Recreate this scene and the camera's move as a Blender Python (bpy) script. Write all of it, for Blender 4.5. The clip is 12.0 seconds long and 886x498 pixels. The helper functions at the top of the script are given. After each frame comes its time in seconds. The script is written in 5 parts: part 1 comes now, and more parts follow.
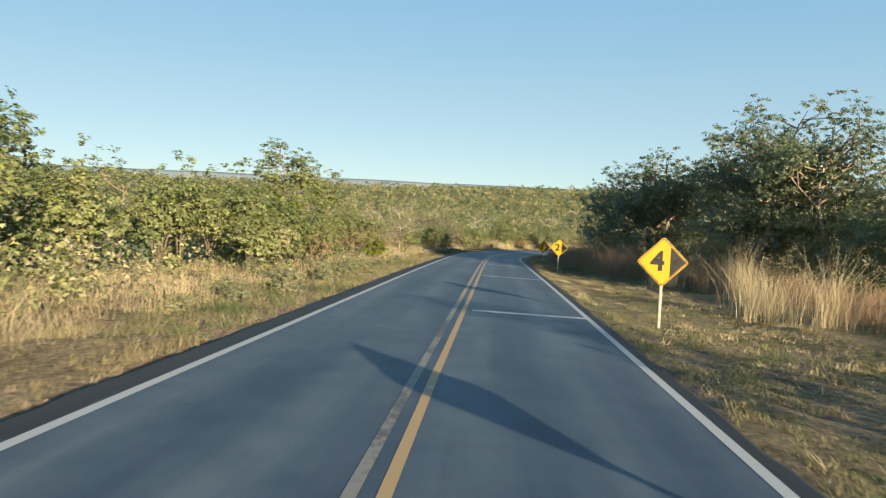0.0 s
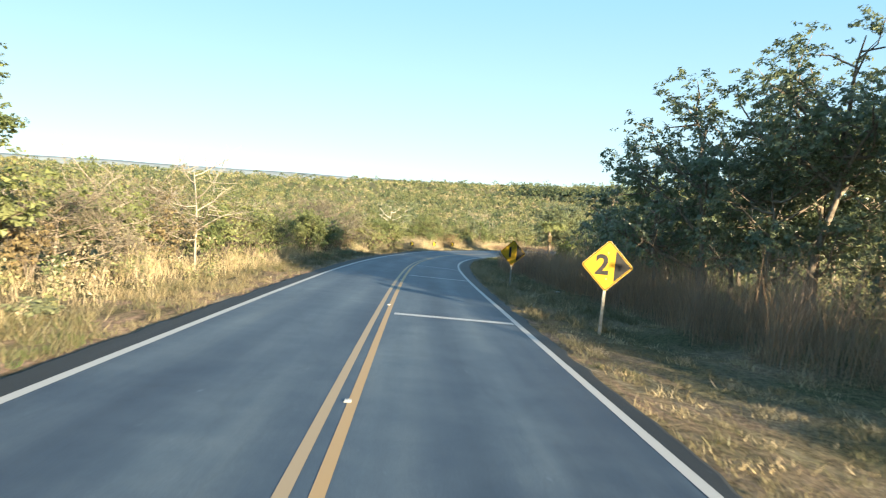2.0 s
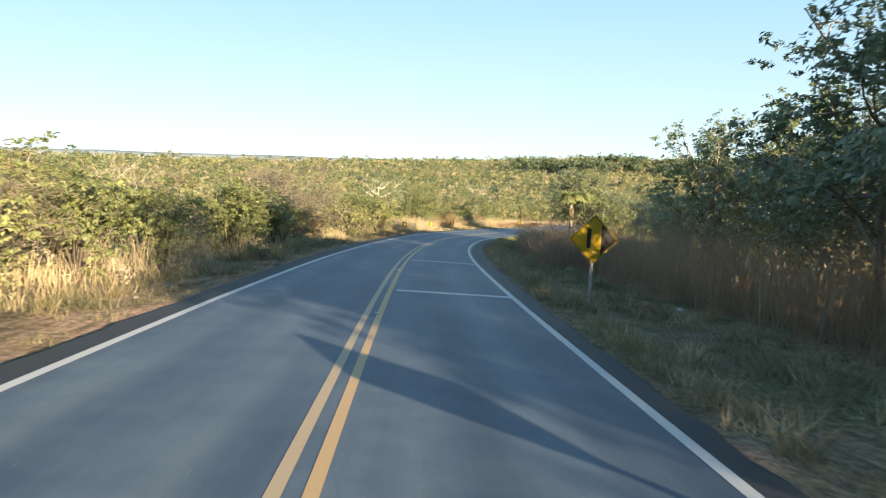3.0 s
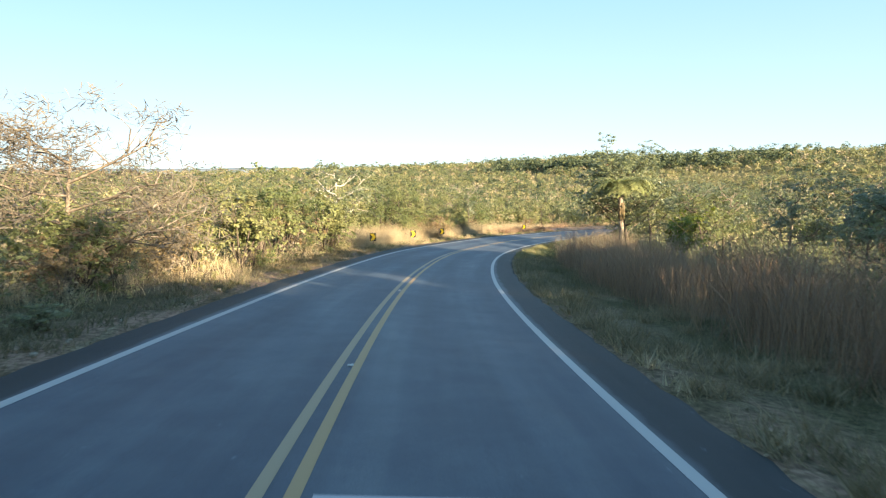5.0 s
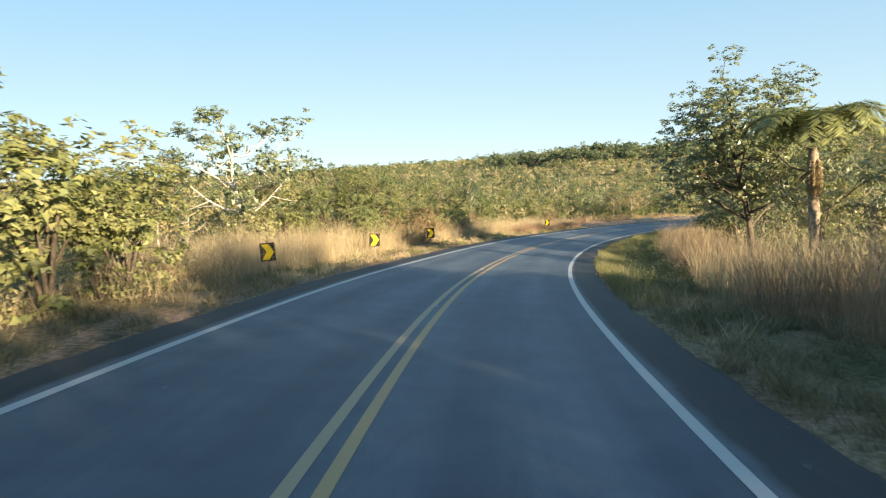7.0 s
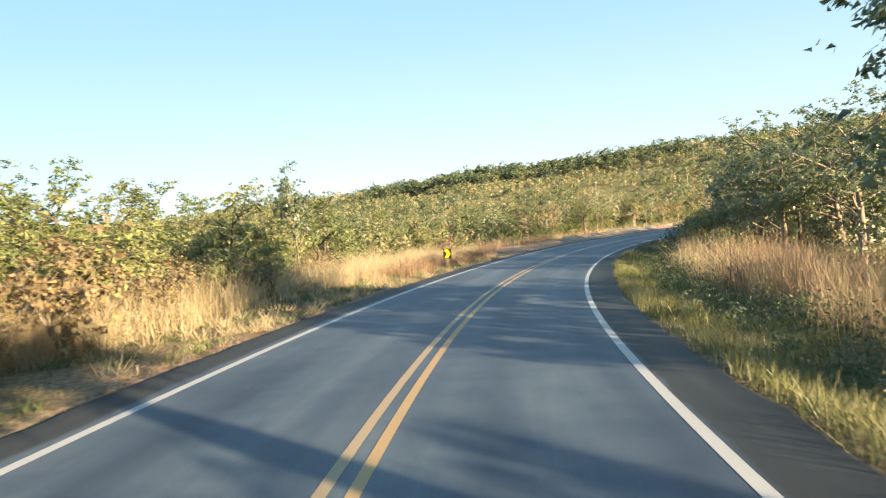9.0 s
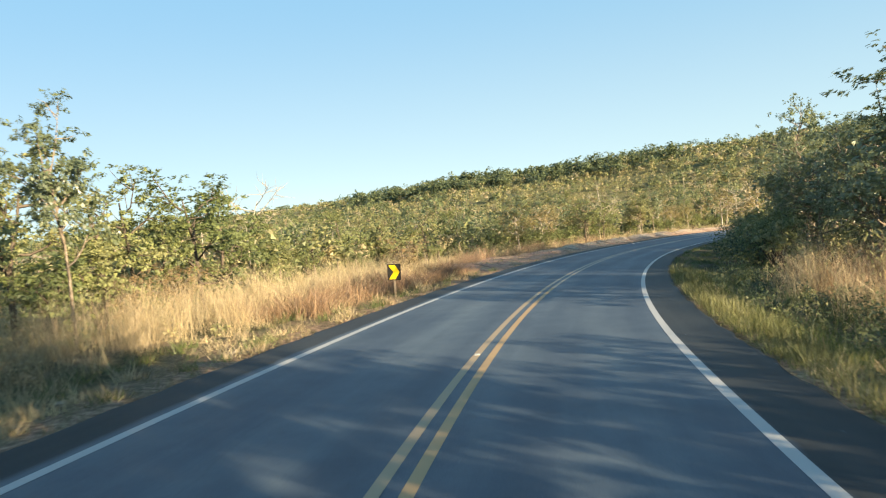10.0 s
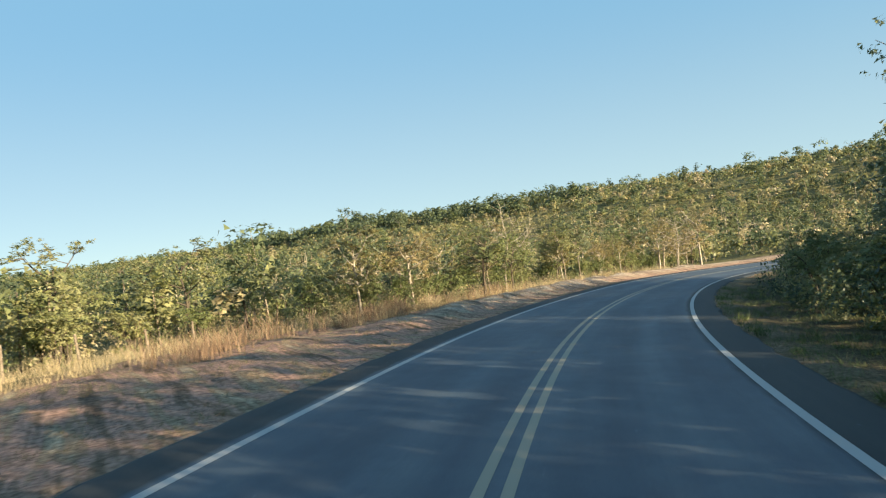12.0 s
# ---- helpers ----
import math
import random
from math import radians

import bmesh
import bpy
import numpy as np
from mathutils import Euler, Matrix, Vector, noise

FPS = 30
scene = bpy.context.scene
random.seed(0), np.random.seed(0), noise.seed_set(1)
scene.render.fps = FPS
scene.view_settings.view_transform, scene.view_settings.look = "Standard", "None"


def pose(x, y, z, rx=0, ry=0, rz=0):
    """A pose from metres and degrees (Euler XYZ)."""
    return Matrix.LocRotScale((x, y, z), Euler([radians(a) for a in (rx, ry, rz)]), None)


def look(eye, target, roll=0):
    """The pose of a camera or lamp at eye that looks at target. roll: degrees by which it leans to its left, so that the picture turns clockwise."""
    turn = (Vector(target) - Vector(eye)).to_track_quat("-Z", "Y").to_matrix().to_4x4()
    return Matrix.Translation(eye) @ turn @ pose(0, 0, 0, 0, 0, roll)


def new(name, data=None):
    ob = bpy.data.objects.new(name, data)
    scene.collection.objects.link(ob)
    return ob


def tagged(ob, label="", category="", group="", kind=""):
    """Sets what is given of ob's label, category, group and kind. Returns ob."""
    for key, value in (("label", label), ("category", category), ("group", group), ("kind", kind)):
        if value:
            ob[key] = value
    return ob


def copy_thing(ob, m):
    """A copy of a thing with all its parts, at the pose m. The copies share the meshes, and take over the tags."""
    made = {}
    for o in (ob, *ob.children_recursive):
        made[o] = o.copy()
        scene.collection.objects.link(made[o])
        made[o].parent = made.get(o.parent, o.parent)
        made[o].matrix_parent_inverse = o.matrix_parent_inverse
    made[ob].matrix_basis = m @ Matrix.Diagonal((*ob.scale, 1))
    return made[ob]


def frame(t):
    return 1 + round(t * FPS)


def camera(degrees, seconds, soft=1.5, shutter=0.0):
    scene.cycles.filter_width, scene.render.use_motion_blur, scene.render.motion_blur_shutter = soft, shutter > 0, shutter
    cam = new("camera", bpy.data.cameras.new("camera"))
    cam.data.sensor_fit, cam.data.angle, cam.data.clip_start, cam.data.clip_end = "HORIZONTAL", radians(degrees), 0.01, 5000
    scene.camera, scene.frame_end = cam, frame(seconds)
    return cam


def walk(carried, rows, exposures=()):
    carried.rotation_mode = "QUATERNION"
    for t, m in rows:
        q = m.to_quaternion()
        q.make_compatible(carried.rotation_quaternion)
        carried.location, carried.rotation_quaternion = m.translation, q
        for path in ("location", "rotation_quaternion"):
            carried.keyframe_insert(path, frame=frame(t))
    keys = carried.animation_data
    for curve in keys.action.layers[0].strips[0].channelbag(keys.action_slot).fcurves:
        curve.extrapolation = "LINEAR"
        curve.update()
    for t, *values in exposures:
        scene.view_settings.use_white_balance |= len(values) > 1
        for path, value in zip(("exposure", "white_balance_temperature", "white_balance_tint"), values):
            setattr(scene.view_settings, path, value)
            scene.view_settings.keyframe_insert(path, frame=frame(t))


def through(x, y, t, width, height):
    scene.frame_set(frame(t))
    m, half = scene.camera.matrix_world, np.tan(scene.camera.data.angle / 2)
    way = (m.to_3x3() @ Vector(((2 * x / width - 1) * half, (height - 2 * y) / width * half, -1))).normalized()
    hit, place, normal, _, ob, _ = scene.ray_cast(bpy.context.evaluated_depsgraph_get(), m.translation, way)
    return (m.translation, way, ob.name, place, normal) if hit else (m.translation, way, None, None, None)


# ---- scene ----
# ---- camera ----
cam = camera(64.6, 12.0, soft=1.2, shutter=0.12)
# seconds, eye, turns about x, y and z
ROWS = [
    (0.0, -0.010, -0.042, 2.098, 84.96, -2.60, -0.11),
    (0.5, 0.705, 9.143, 1.479, 83.56, -2.31, -1.84),
    (1.0, 1.303, 18.377, 0.823, 81.82, -2.99, -1.92),
    (1.5, 2.066, 27.590, 0.214, 81.57, -3.13, -1.70),
    (2.0, 2.825, 36.746, -0.418, 84.96, -3.71, -6.49),
    (2.5, 3.593, 45.778, -1.082, 85.03, -2.53, -6.57),
    (3.0, 4.332, 54.696, -1.741, 83.20, -1.57, -7.15),
    (5.0, 7.305, 82.898, -3.867, 83.76, 0.46, -8.93),
    (5.5, 8.367, 90.418, -4.488, 86.61, -0.18, -8.97),
    (6.0, 9.391, 97.983, -5.165, 86.40, 0.54, -9.64),
    (6.5, 10.644, 105.561, -5.783, 84.57, 1.52, -9.16),
    (6.7, 11.236, 108.578, -6.023, 84.20, 1.73, -9.28),
    (8.3, 17.966, 134.396, -8.011, 82.28, 5.84, -13.08),
    (8.5, 19.010, 137.658, -8.250, 84.48, 5.99, -14.47),
    (9.0, 21.938, 145.511, -8.811, 85.89, 6.26, -19.15),
    (9.5, 25.209, 153.207, -9.431, 86.40, 6.09, -20.51),
    (10.0, 28.903, 161.044, -9.952, 86.49, 6.27, -20.24),
    (10.5, 32.834, 168.644, -10.461, 88.33, 8.01, -21.90),
    (11.0, 37.108, 176.226, -11.011, 89.09, 8.95, -24.43),
    (11.5, 41.895, 183.467, -11.535, 89.54, 8.61, -26.60),
    (12.0, 47.204, 190.699, -11.965, 89.44, 6.62, -28.30),
]
EXPOSURES = [(0, 1.42, 7000, 4), (0.6, 1.37, 6900, 4), (1.2, 2.07, 6900, 4), (2.5, 2.07, 7000, 6), (3, 2.02, 7250, 10), (5, 2.12, 7100, 10), (5.6, 1.87, 6950, 8), (6.5, 1.77, 7150, 8), (8.3, 2.00, 7600, 9), (9, 2.07, 7600, 9), (9.7, 1.97, 7500, 8), (10.5, 1.52, 7200, 4), (11.1, 1.64, 7300, 6), (12, 1.52, 7100, 4)]
walk(cam, [(row[0], pose(*row[1:])) for row in ROWS], EXPOSURES)

# ---- light: low afternoon sun behind and to the right, clear sky ----
SUN_AZ, SUN_EL = 152.5, 13.0      # azimuth clockwise from +y, elevation
world = bpy.data.worlds.new("sky")
scene.world = world
world.use_nodes = True
wn = world.node_tree
sky = wn.nodes.new("ShaderNodeTexSky")
sky.sky_type, sky.sun_disc = "NISHITA", False
sky.sun_elevation, sky.sun_rotation = radians(SUN_EL), radians(SUN_AZ)
sky.air_density, sky.dust_density, sky.ozone_density = 0.5, 0.0, 0.7
haze = wn.nodes.new("ShaderNodeMix")          # thin haze over the clear sky, paler towards the horizon
haze.data_type = "RGBA"
haze.inputs[0].default_value = 0.86
up = wn.nodes.new("ShaderNodeSeparateXYZ")
wn.links.new(wn.nodes.new("ShaderNodeTexCoord").outputs["Generated"], up.inputs[0])
pale = wn.nodes.new("ShaderNodeValToRGB")
pale.color_ramp.interpolation = "EASE"
pale.color_ramp.elements.new(0.36)
for e, (p, c) in zip(pale.color_ramp.elements, ((0.0, (0.96, 1.36, 1.64)), (0.34, (0.5, 1.07, 1.7)), (0.9, (0.24, 0.56, 1.06)))):
    e.position, e.color = p, (*c, 1)
wn.links.new(up.outputs[2], pale.inputs[0])
gain = wn.nodes.new("ShaderNodeVectorMath")
gain.operation, gain.inputs[1].default_value = "MULTIPLY", (2.1, 2.1, 2.1)
wn.links.new(pale.outputs[0], gain.inputs[0])
wn.links.new(gain.outputs[0], haze.inputs[7])
wn.links.new(sky.outputs[0], haze.inputs[6])
wn.links.new(haze.outputs[2], wn.nodes["Background"].inputs[0])
wn.nodes["Background"].inputs[1].default_value = 0.085
sun = new("sun", bpy.data.lights.new("sun", "SUN"))
sun.data.energy, sun.data.angle, sun.data.color = 5.0, radians(0.53), (1.0, 0.84, 0.62)
ca, sa, ce, se = math.cos(radians(SUN_AZ)), math.sin(radians(SUN_AZ)), math.cos(radians(SUN_EL)), math.sin(radians(SUN_EL))
sun.matrix_world = look((300 * sa * ce, 300 * ca * ce, 300 * se), (0, 0, 0))



# ---- materials ----
def shader(name, rough=0.8, spec=0.3):
    m = bpy.data.materials.new(name)
    m.use_nodes = True
    b = m.node_tree.nodes["Principled BSDF"]
    b.inputs["Roughness"].default_value, b.inputs["Specular IOR Level"].default_value = rough, spec
    return m, m.node_tree.nodes, m.node_tree.links, b


def ramp(nt, lk, fac, stops):
    r = nt.new("ShaderNodeValToRGB")
    while len(r.color_ramp.elements) < len(stops):
        r.color_ramp.elements.new(0.5)
    for e, (p, c) in zip(r.color_ramp.elements, stops):
        e.position, e.color = p, (*c, 1)
    lk.new(fac, r.inputs[0])
    return r.outputs[0]


def noise_tex(nt, lk, scale, detail=4, vec=None, rough=0.55):
    n = nt.new("ShaderNodeTexNoise")
    n.inputs["Scale"].default_value, n.inputs["Detail"].default_value, n.inputs["Roughness"].default_value = scale, detail, rough
    if vec is None:
        vec = nt.new("ShaderNodeTexCoord").outputs["Object"]
    lk.new(vec, n.inputs["Vector"])
    return n.outputs["Fac"]


def mix(nt, lk, fac, a, b, mode="MIX"):
    n = nt.new("ShaderNodeMix")
    n.data_type, n.blend_type = "RGBA", mode
    for sock, v in ((n.inputs[0], fac), (n.inputs[6], a), (n.inputs[7], b)):
        if isinstance(v, (int, float)):
            sock.default_value = v
        elif isinstance(v, tuple):
            sock.default_value = (*v, 1)
        else:
            lk.new(v, sock)
    return n.outputs[2]


def bump(nt, lk, b, height, strength=0.3, dist=0.02):
    n = nt.new("ShaderNodeBump")
    n.inputs["Strength"].default_value, n.inputs["Distance"].default_value = strength, dist
    lk.new(height, n.inputs["Height"])
    lk.new(n.outputs[0], b.inputs["Normal"])


def attr(nt, name):
    a = nt.new("ShaderNodeAttribute")
    a.attribute_name = name
    return a.outputs["Fac"]


def leaf_material(name, stops, stuff=False, through=0.4, rough=0.5, spec=0.45):
    """Leaf: diffuse with light shining through; tint by plant and by leaf."""
    m, nt, lk, b = shader(name, rough, spec)
    if stuff:
        seed = attr(nt, "plant")
    else:
        seed = nt.new("ShaderNodeObjectInfo").outputs["Random"]
    patchy = noise_tex(nt, lk, 0.9, 3, nt.new("ShaderNodeNewGeometry").outputs["Position"])
    tint = nt.new("ShaderNodeMath")
    tint.operation, tint.inputs[1].default_value = "MULTIPLY_ADD", 0.9 if stuff else 0.6
    shift = nt.new("ShaderNodeMath")
    shift.operation, shift.inputs[1].default_value, shift.inputs[2].default_value = "MULTIPLY_ADD", 0.4 if stuff else 1.1, -0.15 if stuff else -0.35
    lk.new(patchy, shift.inputs[0])
    lk.new(seed, tint.inputs[0])
    lk.new(shift.outputs[0], tint.inputs[2])
    col = ramp(nt, lk, tint.outputs[0], stops)
    isl = nt.new("ShaderNodeNewGeometry").outputs["Random Per Island"]
    shade = ramp(nt, lk, isl, [(0.0, (0.68, 0.68, 0.64)), (0.5, (1.0, 1.0, 1.0)), (1.0, (1.3, 1.25, 1.08))] if stuff else [(0.0, (0.68, 0.68, 0.64)), (0.6, (1.0, 1.0, 1.0)), (1.0, (1.22, 1.17, 0.98))])
    col = mix(nt, lk, 1.0, col, shade, "MULTIPLY")
    lk.new(col, b.inputs["Base Color"])
    tr = nt.new("ShaderNodeBsdfTranslucent")
    lk.new(col, tr.inputs["Color"])
    ms = nt.new("ShaderNodeMixShader")
    ms.inputs[0].default_value = through
    lk.new(b.outputs[0], ms.inputs[1])
    lk.new(tr.outputs[0], ms.inputs[2])
    lk.new(ms.outputs[0], nt["Material Output"].inputs[0])
    return m


GREEN = [(0.0, (0.1, 0.135, 0.06)), (0.3, (0.18, 0.215, 0.085)), (0.65, (0.27, 0.285, 0.12)), (1.0, (0.36, 0.335, 0.18))]
DARK = [(0.0, (0.12, 0.155, 0.09)), (0.6, (0.2, 0.235, 0.125)), (1.0, (0.31, 0.32, 0.17))]
WOODS = [(0.0, (0.045, 0.07, 0.05)), (0.12, (0.115, 0.15, 0.085)), (0.32, (0.2, 0.225, 0.105)), (0.6, (0.315, 0.305, 0.15)), (0.8, (0.42, 0.36, 0.205)), (0.92, (0.48, 0.4, 0.265)), (1.0, (0.52, 0.44, 0.33))]
BROWN = [(0.0, (0.192, 0.120, 0.084)), (0.5, (0.300, 0.198, 0.132)), (1.0, (0.432, 0.300, 0.192))]
STRAW = [(0.0, (0.27, 0.2, 0.13)), (0.35, (0.4, 0.315, 0.2)), (0.75, (0.56, 0.465, 0.3)), (1.0, (0.42, 0.29, 0.19))]
TURF = [(0.0, (0.09, 0.1, 0.05)), (0.35, (0.165, 0.15, 0.08)), (0.65, (0.28, 0.225, 0.135)), (1.0, (0.38, 0.3, 0.19))]
LUSH = [(0.0, (0.055, 0.085, 0.03)), (0.5, (0.125, 0.16, 0.055)), (0.75, (0.2, 0.21, 0.095)), (1.0, (0.33, 0.31, 0.19))]
M_leaf = leaf_material("leaf_green", GREEN)
M_leaf_dark = leaf_material("leaf_dark_green", DARK, False, 0.4, 0.38, 0.9)
M_leaf_bright = leaf_material("leaf_fresh_green", [(0.0, (0.13, 0.17, 0.02)), (1.0, (0.2, 0.22, 0.03))])
M_sage = leaf_material("leaf_sage", [(0.0, (0.19, 0.21, 0.12)), (0.5, (0.27, 0.285, 0.155)), (1.0, (0.36, 0.345, 0.2))])
M_leaf_tan = leaf_material("leaf_tan", [(0.0, (0.22, 0.2, 0.085)), (0.5, (0.33, 0.28, 0.13)), (1.0, (0.38, 0.3, 0.17))])
M_leaf_dry = leaf_material("leaf_dry", [(0.0, (0.22, 0.17, 0.09)), (0.5, (0.31, 0.24, 0.13)), (1.0, (0.26, 0.17, 0.1))])
M_woods = leaf_material("leaf_woods", WOODS, True)
M_straw = leaf_material("straw", STRAW, True, 0.3)
M_brown = leaf_material("brown_grass", BROWN, True, 0.3)
M_turf = leaf_material("turf", TURF, True, 0.3)
M_lush = leaf_material("lush_grass", LUSH, True, 0.35)
M_edge = leaf_material("edge_grass", [(0.0, (0.1, 0.12, 0.045)), (0.4, (0.19, 0.19, 0.075)), (0.75, (0.26, 0.25, 0.125)), (1.0, (0.36, 0.32, 0.2))], True, 0.35)
M_palm = leaf_material("palm_leaf", [(0.0, (0.22, 0.26, 0.1)), (1.0, (0.34, 0.35, 0.16))])
M_twig = leaf_material("dry_twigs", [(0.0, (0.12, 0.1, 0.075)), (0.5, (0.19, 0.16, 0.12)), (1.0, (0.27, 0.23, 0.175))], False, 0.15)

M_bark, nt, lk, b = shader("bark", 0.9, 0.2)
n1 = noise_tex(nt, lk, 9, 6)
lk.new(ramp(nt, lk, n1, [(0.3, (0.12, 0.09, 0.06)), (0.6, (0.27, 0.22, 0.17)), (0.8, (0.4, 0.35, 0.28))]), b.inputs["Base Color"])
bump(nt, lk, b, n1, 0.6, 0.03)

M_dark_bark, nt, lk, b = shader("dark_bark", 0.95, 0.15)
n1 = noise_tex(nt, lk, 12, 6)
lk.new(ramp(nt, lk, n1, [(0.3, (0.06, 0.046, 0.034)), (0.6, (0.13, 0.105, 0.08)), (0.8, (0.22, 0.185, 0.15))]), b.inputs["Base Color"])
bump(nt, lk, b, n1, 0.6, 0.02)

M_pale_bark, nt, lk, b = shader("pale_bark", 0.9, 0.2)
n1 = noise_tex(nt, lk, 6, 6)
lk.new(ramp(nt, lk, n1, [(0.3, (0.26, 0.215, 0.165)), (0.7, (0.45, 0.395, 0.32))]), b.inputs["Base Color"])
bump(nt, lk, b, n1, 0.5, 0.02)

M_white_bark, nt, lk, b = shader("white_bark", 0.85, 0.2)
n1 = noise_tex(nt, lk, 6, 6)
lk.new(ramp(nt, lk, n1, [(0.3, (0.42, 0.37, 0.3)), (0.7, (0.68, 0.63, 0.55))]), b.inputs["Base Color"])
bump(nt, lk, b, n1, 0.5, 0.02)

# asphalt: worn blue-grey, wheel tracks follow the lane, fine aggregate
M_road, nt, lk, b = shader("asphalt", 0.62, 0.5)
uv = nt.new("ShaderNodeUVMap").outputs[0]
sep = nt.new("ShaderNodeSeparateXYZ")
lk.new(uv, sep.inputs[0])
fine = noise_tex(nt, lk, 60, 3)
mid = noise_tex(nt, lk, 1.3, 5)
stretch = nt.new("ShaderNodeMapping")
stretch.inputs["Scale"].default_value = (1.6, 0.06, 1)
lk.new(uv, stretch.inputs[0])
streak = noise_tex(nt, lk, 1.0, 5, stretch.outputs[0])
base = ramp(nt, lk, streak, [(0.3, (0.044, 0.055, 0.07)), (0.5, (0.074, 0.087, 0.102)), (0.7, (0.128, 0.13, 0.128))])
base = mix(nt, lk, 0.35, base, ramp(nt, lk, mid, [(0.35, (0.045, 0.048, 0.054)), (0.65, (0.125, 0.117, 0.106))]))
wheel = nt.new("ShaderNodeMath")
wheel.operation, wheel.inputs[1].default_value = "MULTIPLY", 3.6
lk.new(sep.outputs[0], wheel.inputs[0])
wave = nt.new("ShaderNodeMath")
wave.operation = "SINE"
lk.new(wheel.outputs[0], wave.inputs[0])
half = nt.new("ShaderNodeMath")
half.operation, half.inputs[1].default_value, half.inputs[2].default_value = "MULTIPLY_ADD", 0.5, 0.5
lk.new(wave.outputs[0], half.inputs[0])
base = mix(nt, lk, 1.0, base, ramp(nt, lk, half.outputs[0], [(0.0, (0.8, 0.82, 0.86)), (1.0, (1.22, 1.18, 1.12))]), "MULTIPLY")
blot = nt.new("ShaderNodeMapping")
blot.inputs["Scale"].default_value = (0.55, 0.16, 1)
lk.new(uv, blot.inputs[0])
base = mix(nt, lk, 1.0, base, ramp(nt, lk, noise_tex(nt, lk, 1.0, 3, blot.outputs[0]), [(0.35, (0.78, 0.8, 0.84)), (0.65, (1.25, 1.2, 1.12))]), "MULTIPLY")
cell = nt.new("ShaderNodeTexVoronoi")
cell.feature = "DISTANCE_TO_EDGE"
cell.inputs["Scale"].default_value = 1.0
wob = nt.new("ShaderNodeMapping")
wob.inputs["Scale"].default_value = (0.42, 0.1, 1)
lk.new(uv, wob.inputs[0])
jag = nt.new("ShaderNodeVectorMath")
jag.operation = "MULTIPLY_ADD"
jag.inputs[1].default_value = (0.12, 0.05, 0)
jn = nt.new("ShaderNodeTexNoise")
jn.inputs["Scale"].default_value = 2.2
lk.new(uv, jn.inputs["Vector"])
lk.new(jn.outputs["Color"], jag.inputs[0])
lk.new(wob.outputs[0], jag.inputs[2])
lk.new(jag.outputs[0], cell.inputs["Vector"])
base = mix(nt, lk, 0.16, base, ramp(nt, lk, cell.outputs["Distance"], [(0.0, (0.45, 0.45, 0.45)), (0.012, (1, 1, 1))]), "MULTIPLY")
base = mix(nt, lk, 0.5, base, ramp(nt, lk, fine, [(0.3, (0.55, 0.55, 0.55)), (0.7, (1.4, 1.4, 1.4))]), "MULTIPLY")
side = nt.new("ShaderNodeMath")                # dark oily dirt with verge-grass shade mixed into the colour outside the edge lines
side.operation = "ABSOLUTE"
lk.new(sep.outputs[0], side.inputs[0])
edge_dark = nt.new("ShaderNodeMath")
edge_dark.operation, edge_dark.inputs[1].default_value, edge_dark.inputs[2].default_value = "MULTIPLY_ADD", 0.5, -1.0
lk.new(side.outputs[0], edge_dark.inputs[0])
dirt_shade = nt.new("ShaderNodeMath")
dirt_shade.operation, dirt_shade.inputs[1].default_value = "MULTIPLY_ADD", 0.12
lk.new(mid, dirt_shade.inputs[0])
lk.new(edge_dark.outputs[0], dirt_shade.inputs[2])
base = mix(nt, lk, ramp(nt, lk, dirt_shade.outputs[0], [(0.785, (0, 0, 0)), (0.85, (0.88, 0.88, 0.88))]), base, ramp(nt, lk, streak, [(0.3, (0.042, 0.033, 0.026)), (0.7, (0.068, 0.052, 0.04))]))
lk.new(ramp(nt, lk, dirt_shade.outputs[0], [(0.785, (0.5, 0.5, 0.5)), (0.85, (0.12, 0.12, 0.12))]), b.inputs["Specular IOR Level"])
chip = nt.new("ShaderNodeMapping")             # small pale scuffs and chips
chip.inputs["Scale"].default_value = (6.0, 2.2, 1)
lk.new(uv, chip.inputs[0])
base = mix(nt, lk, ramp(nt, lk, noise_tex(nt, lk, 1.0, 3, chip.outputs[0], 0.7), [(0.68, (0, 0, 0)), (0.76, (0.5, 0.5, 0.5))]), base, (0.24, 0.24, 0.235))
base = mix(nt, lk, 1.0, base, (0.66, 0.88, 1.13), "MULTIPLY")
lk.new(base, b.inputs["Base Color"])
bump(nt, lk, b, fine, 0.35, 0.006)


def paint(name, colour, worn):
    m, nt, lk, b = shader(name, 0.6, 0.4)
    w = noise_tex(nt, lk, 7, 8, None, 0.7)
    big = noise_tex(nt, lk, 0.35, 2)
    add = nt.new("ShaderNodeMath")
    add.operation = "ADD"
    lk.new(w, add.inputs[0])
    lk.new(big, add.inputs[1])
    lk.new(ramp(nt, lk, add.outputs[0], [(worn - 0.08, (0.085, 0.082, 0.08)), (worn + 0.06, colour)]), b.inputs["Base Color"])
    bump(nt, lk, b, noise_tex(nt, lk, 60, 3), 0.25, 0.005)
    return m


M_white = paint("white_line_paint", (0.42, 0.415, 0.4), 0.48)
M_yellow = paint("yellow_line_paint", (0.42, 0.27, 0.125), 0.56)
M_scuffed = paint("scuffed_line_paint", (0.22, 0.2, 0.17), 0.94)
M_pale_line = paint("bleached_line_paint", (0.36, 0.3, 0.215), 0.6)
M_yellow_faded = paint("faded_yellow_line_paint", (0.36, 0.265, 0.16), 0.62)
M_bar = paint("worn_white_bar_paint", (0.42, 0.42, 0.42), 0.52)

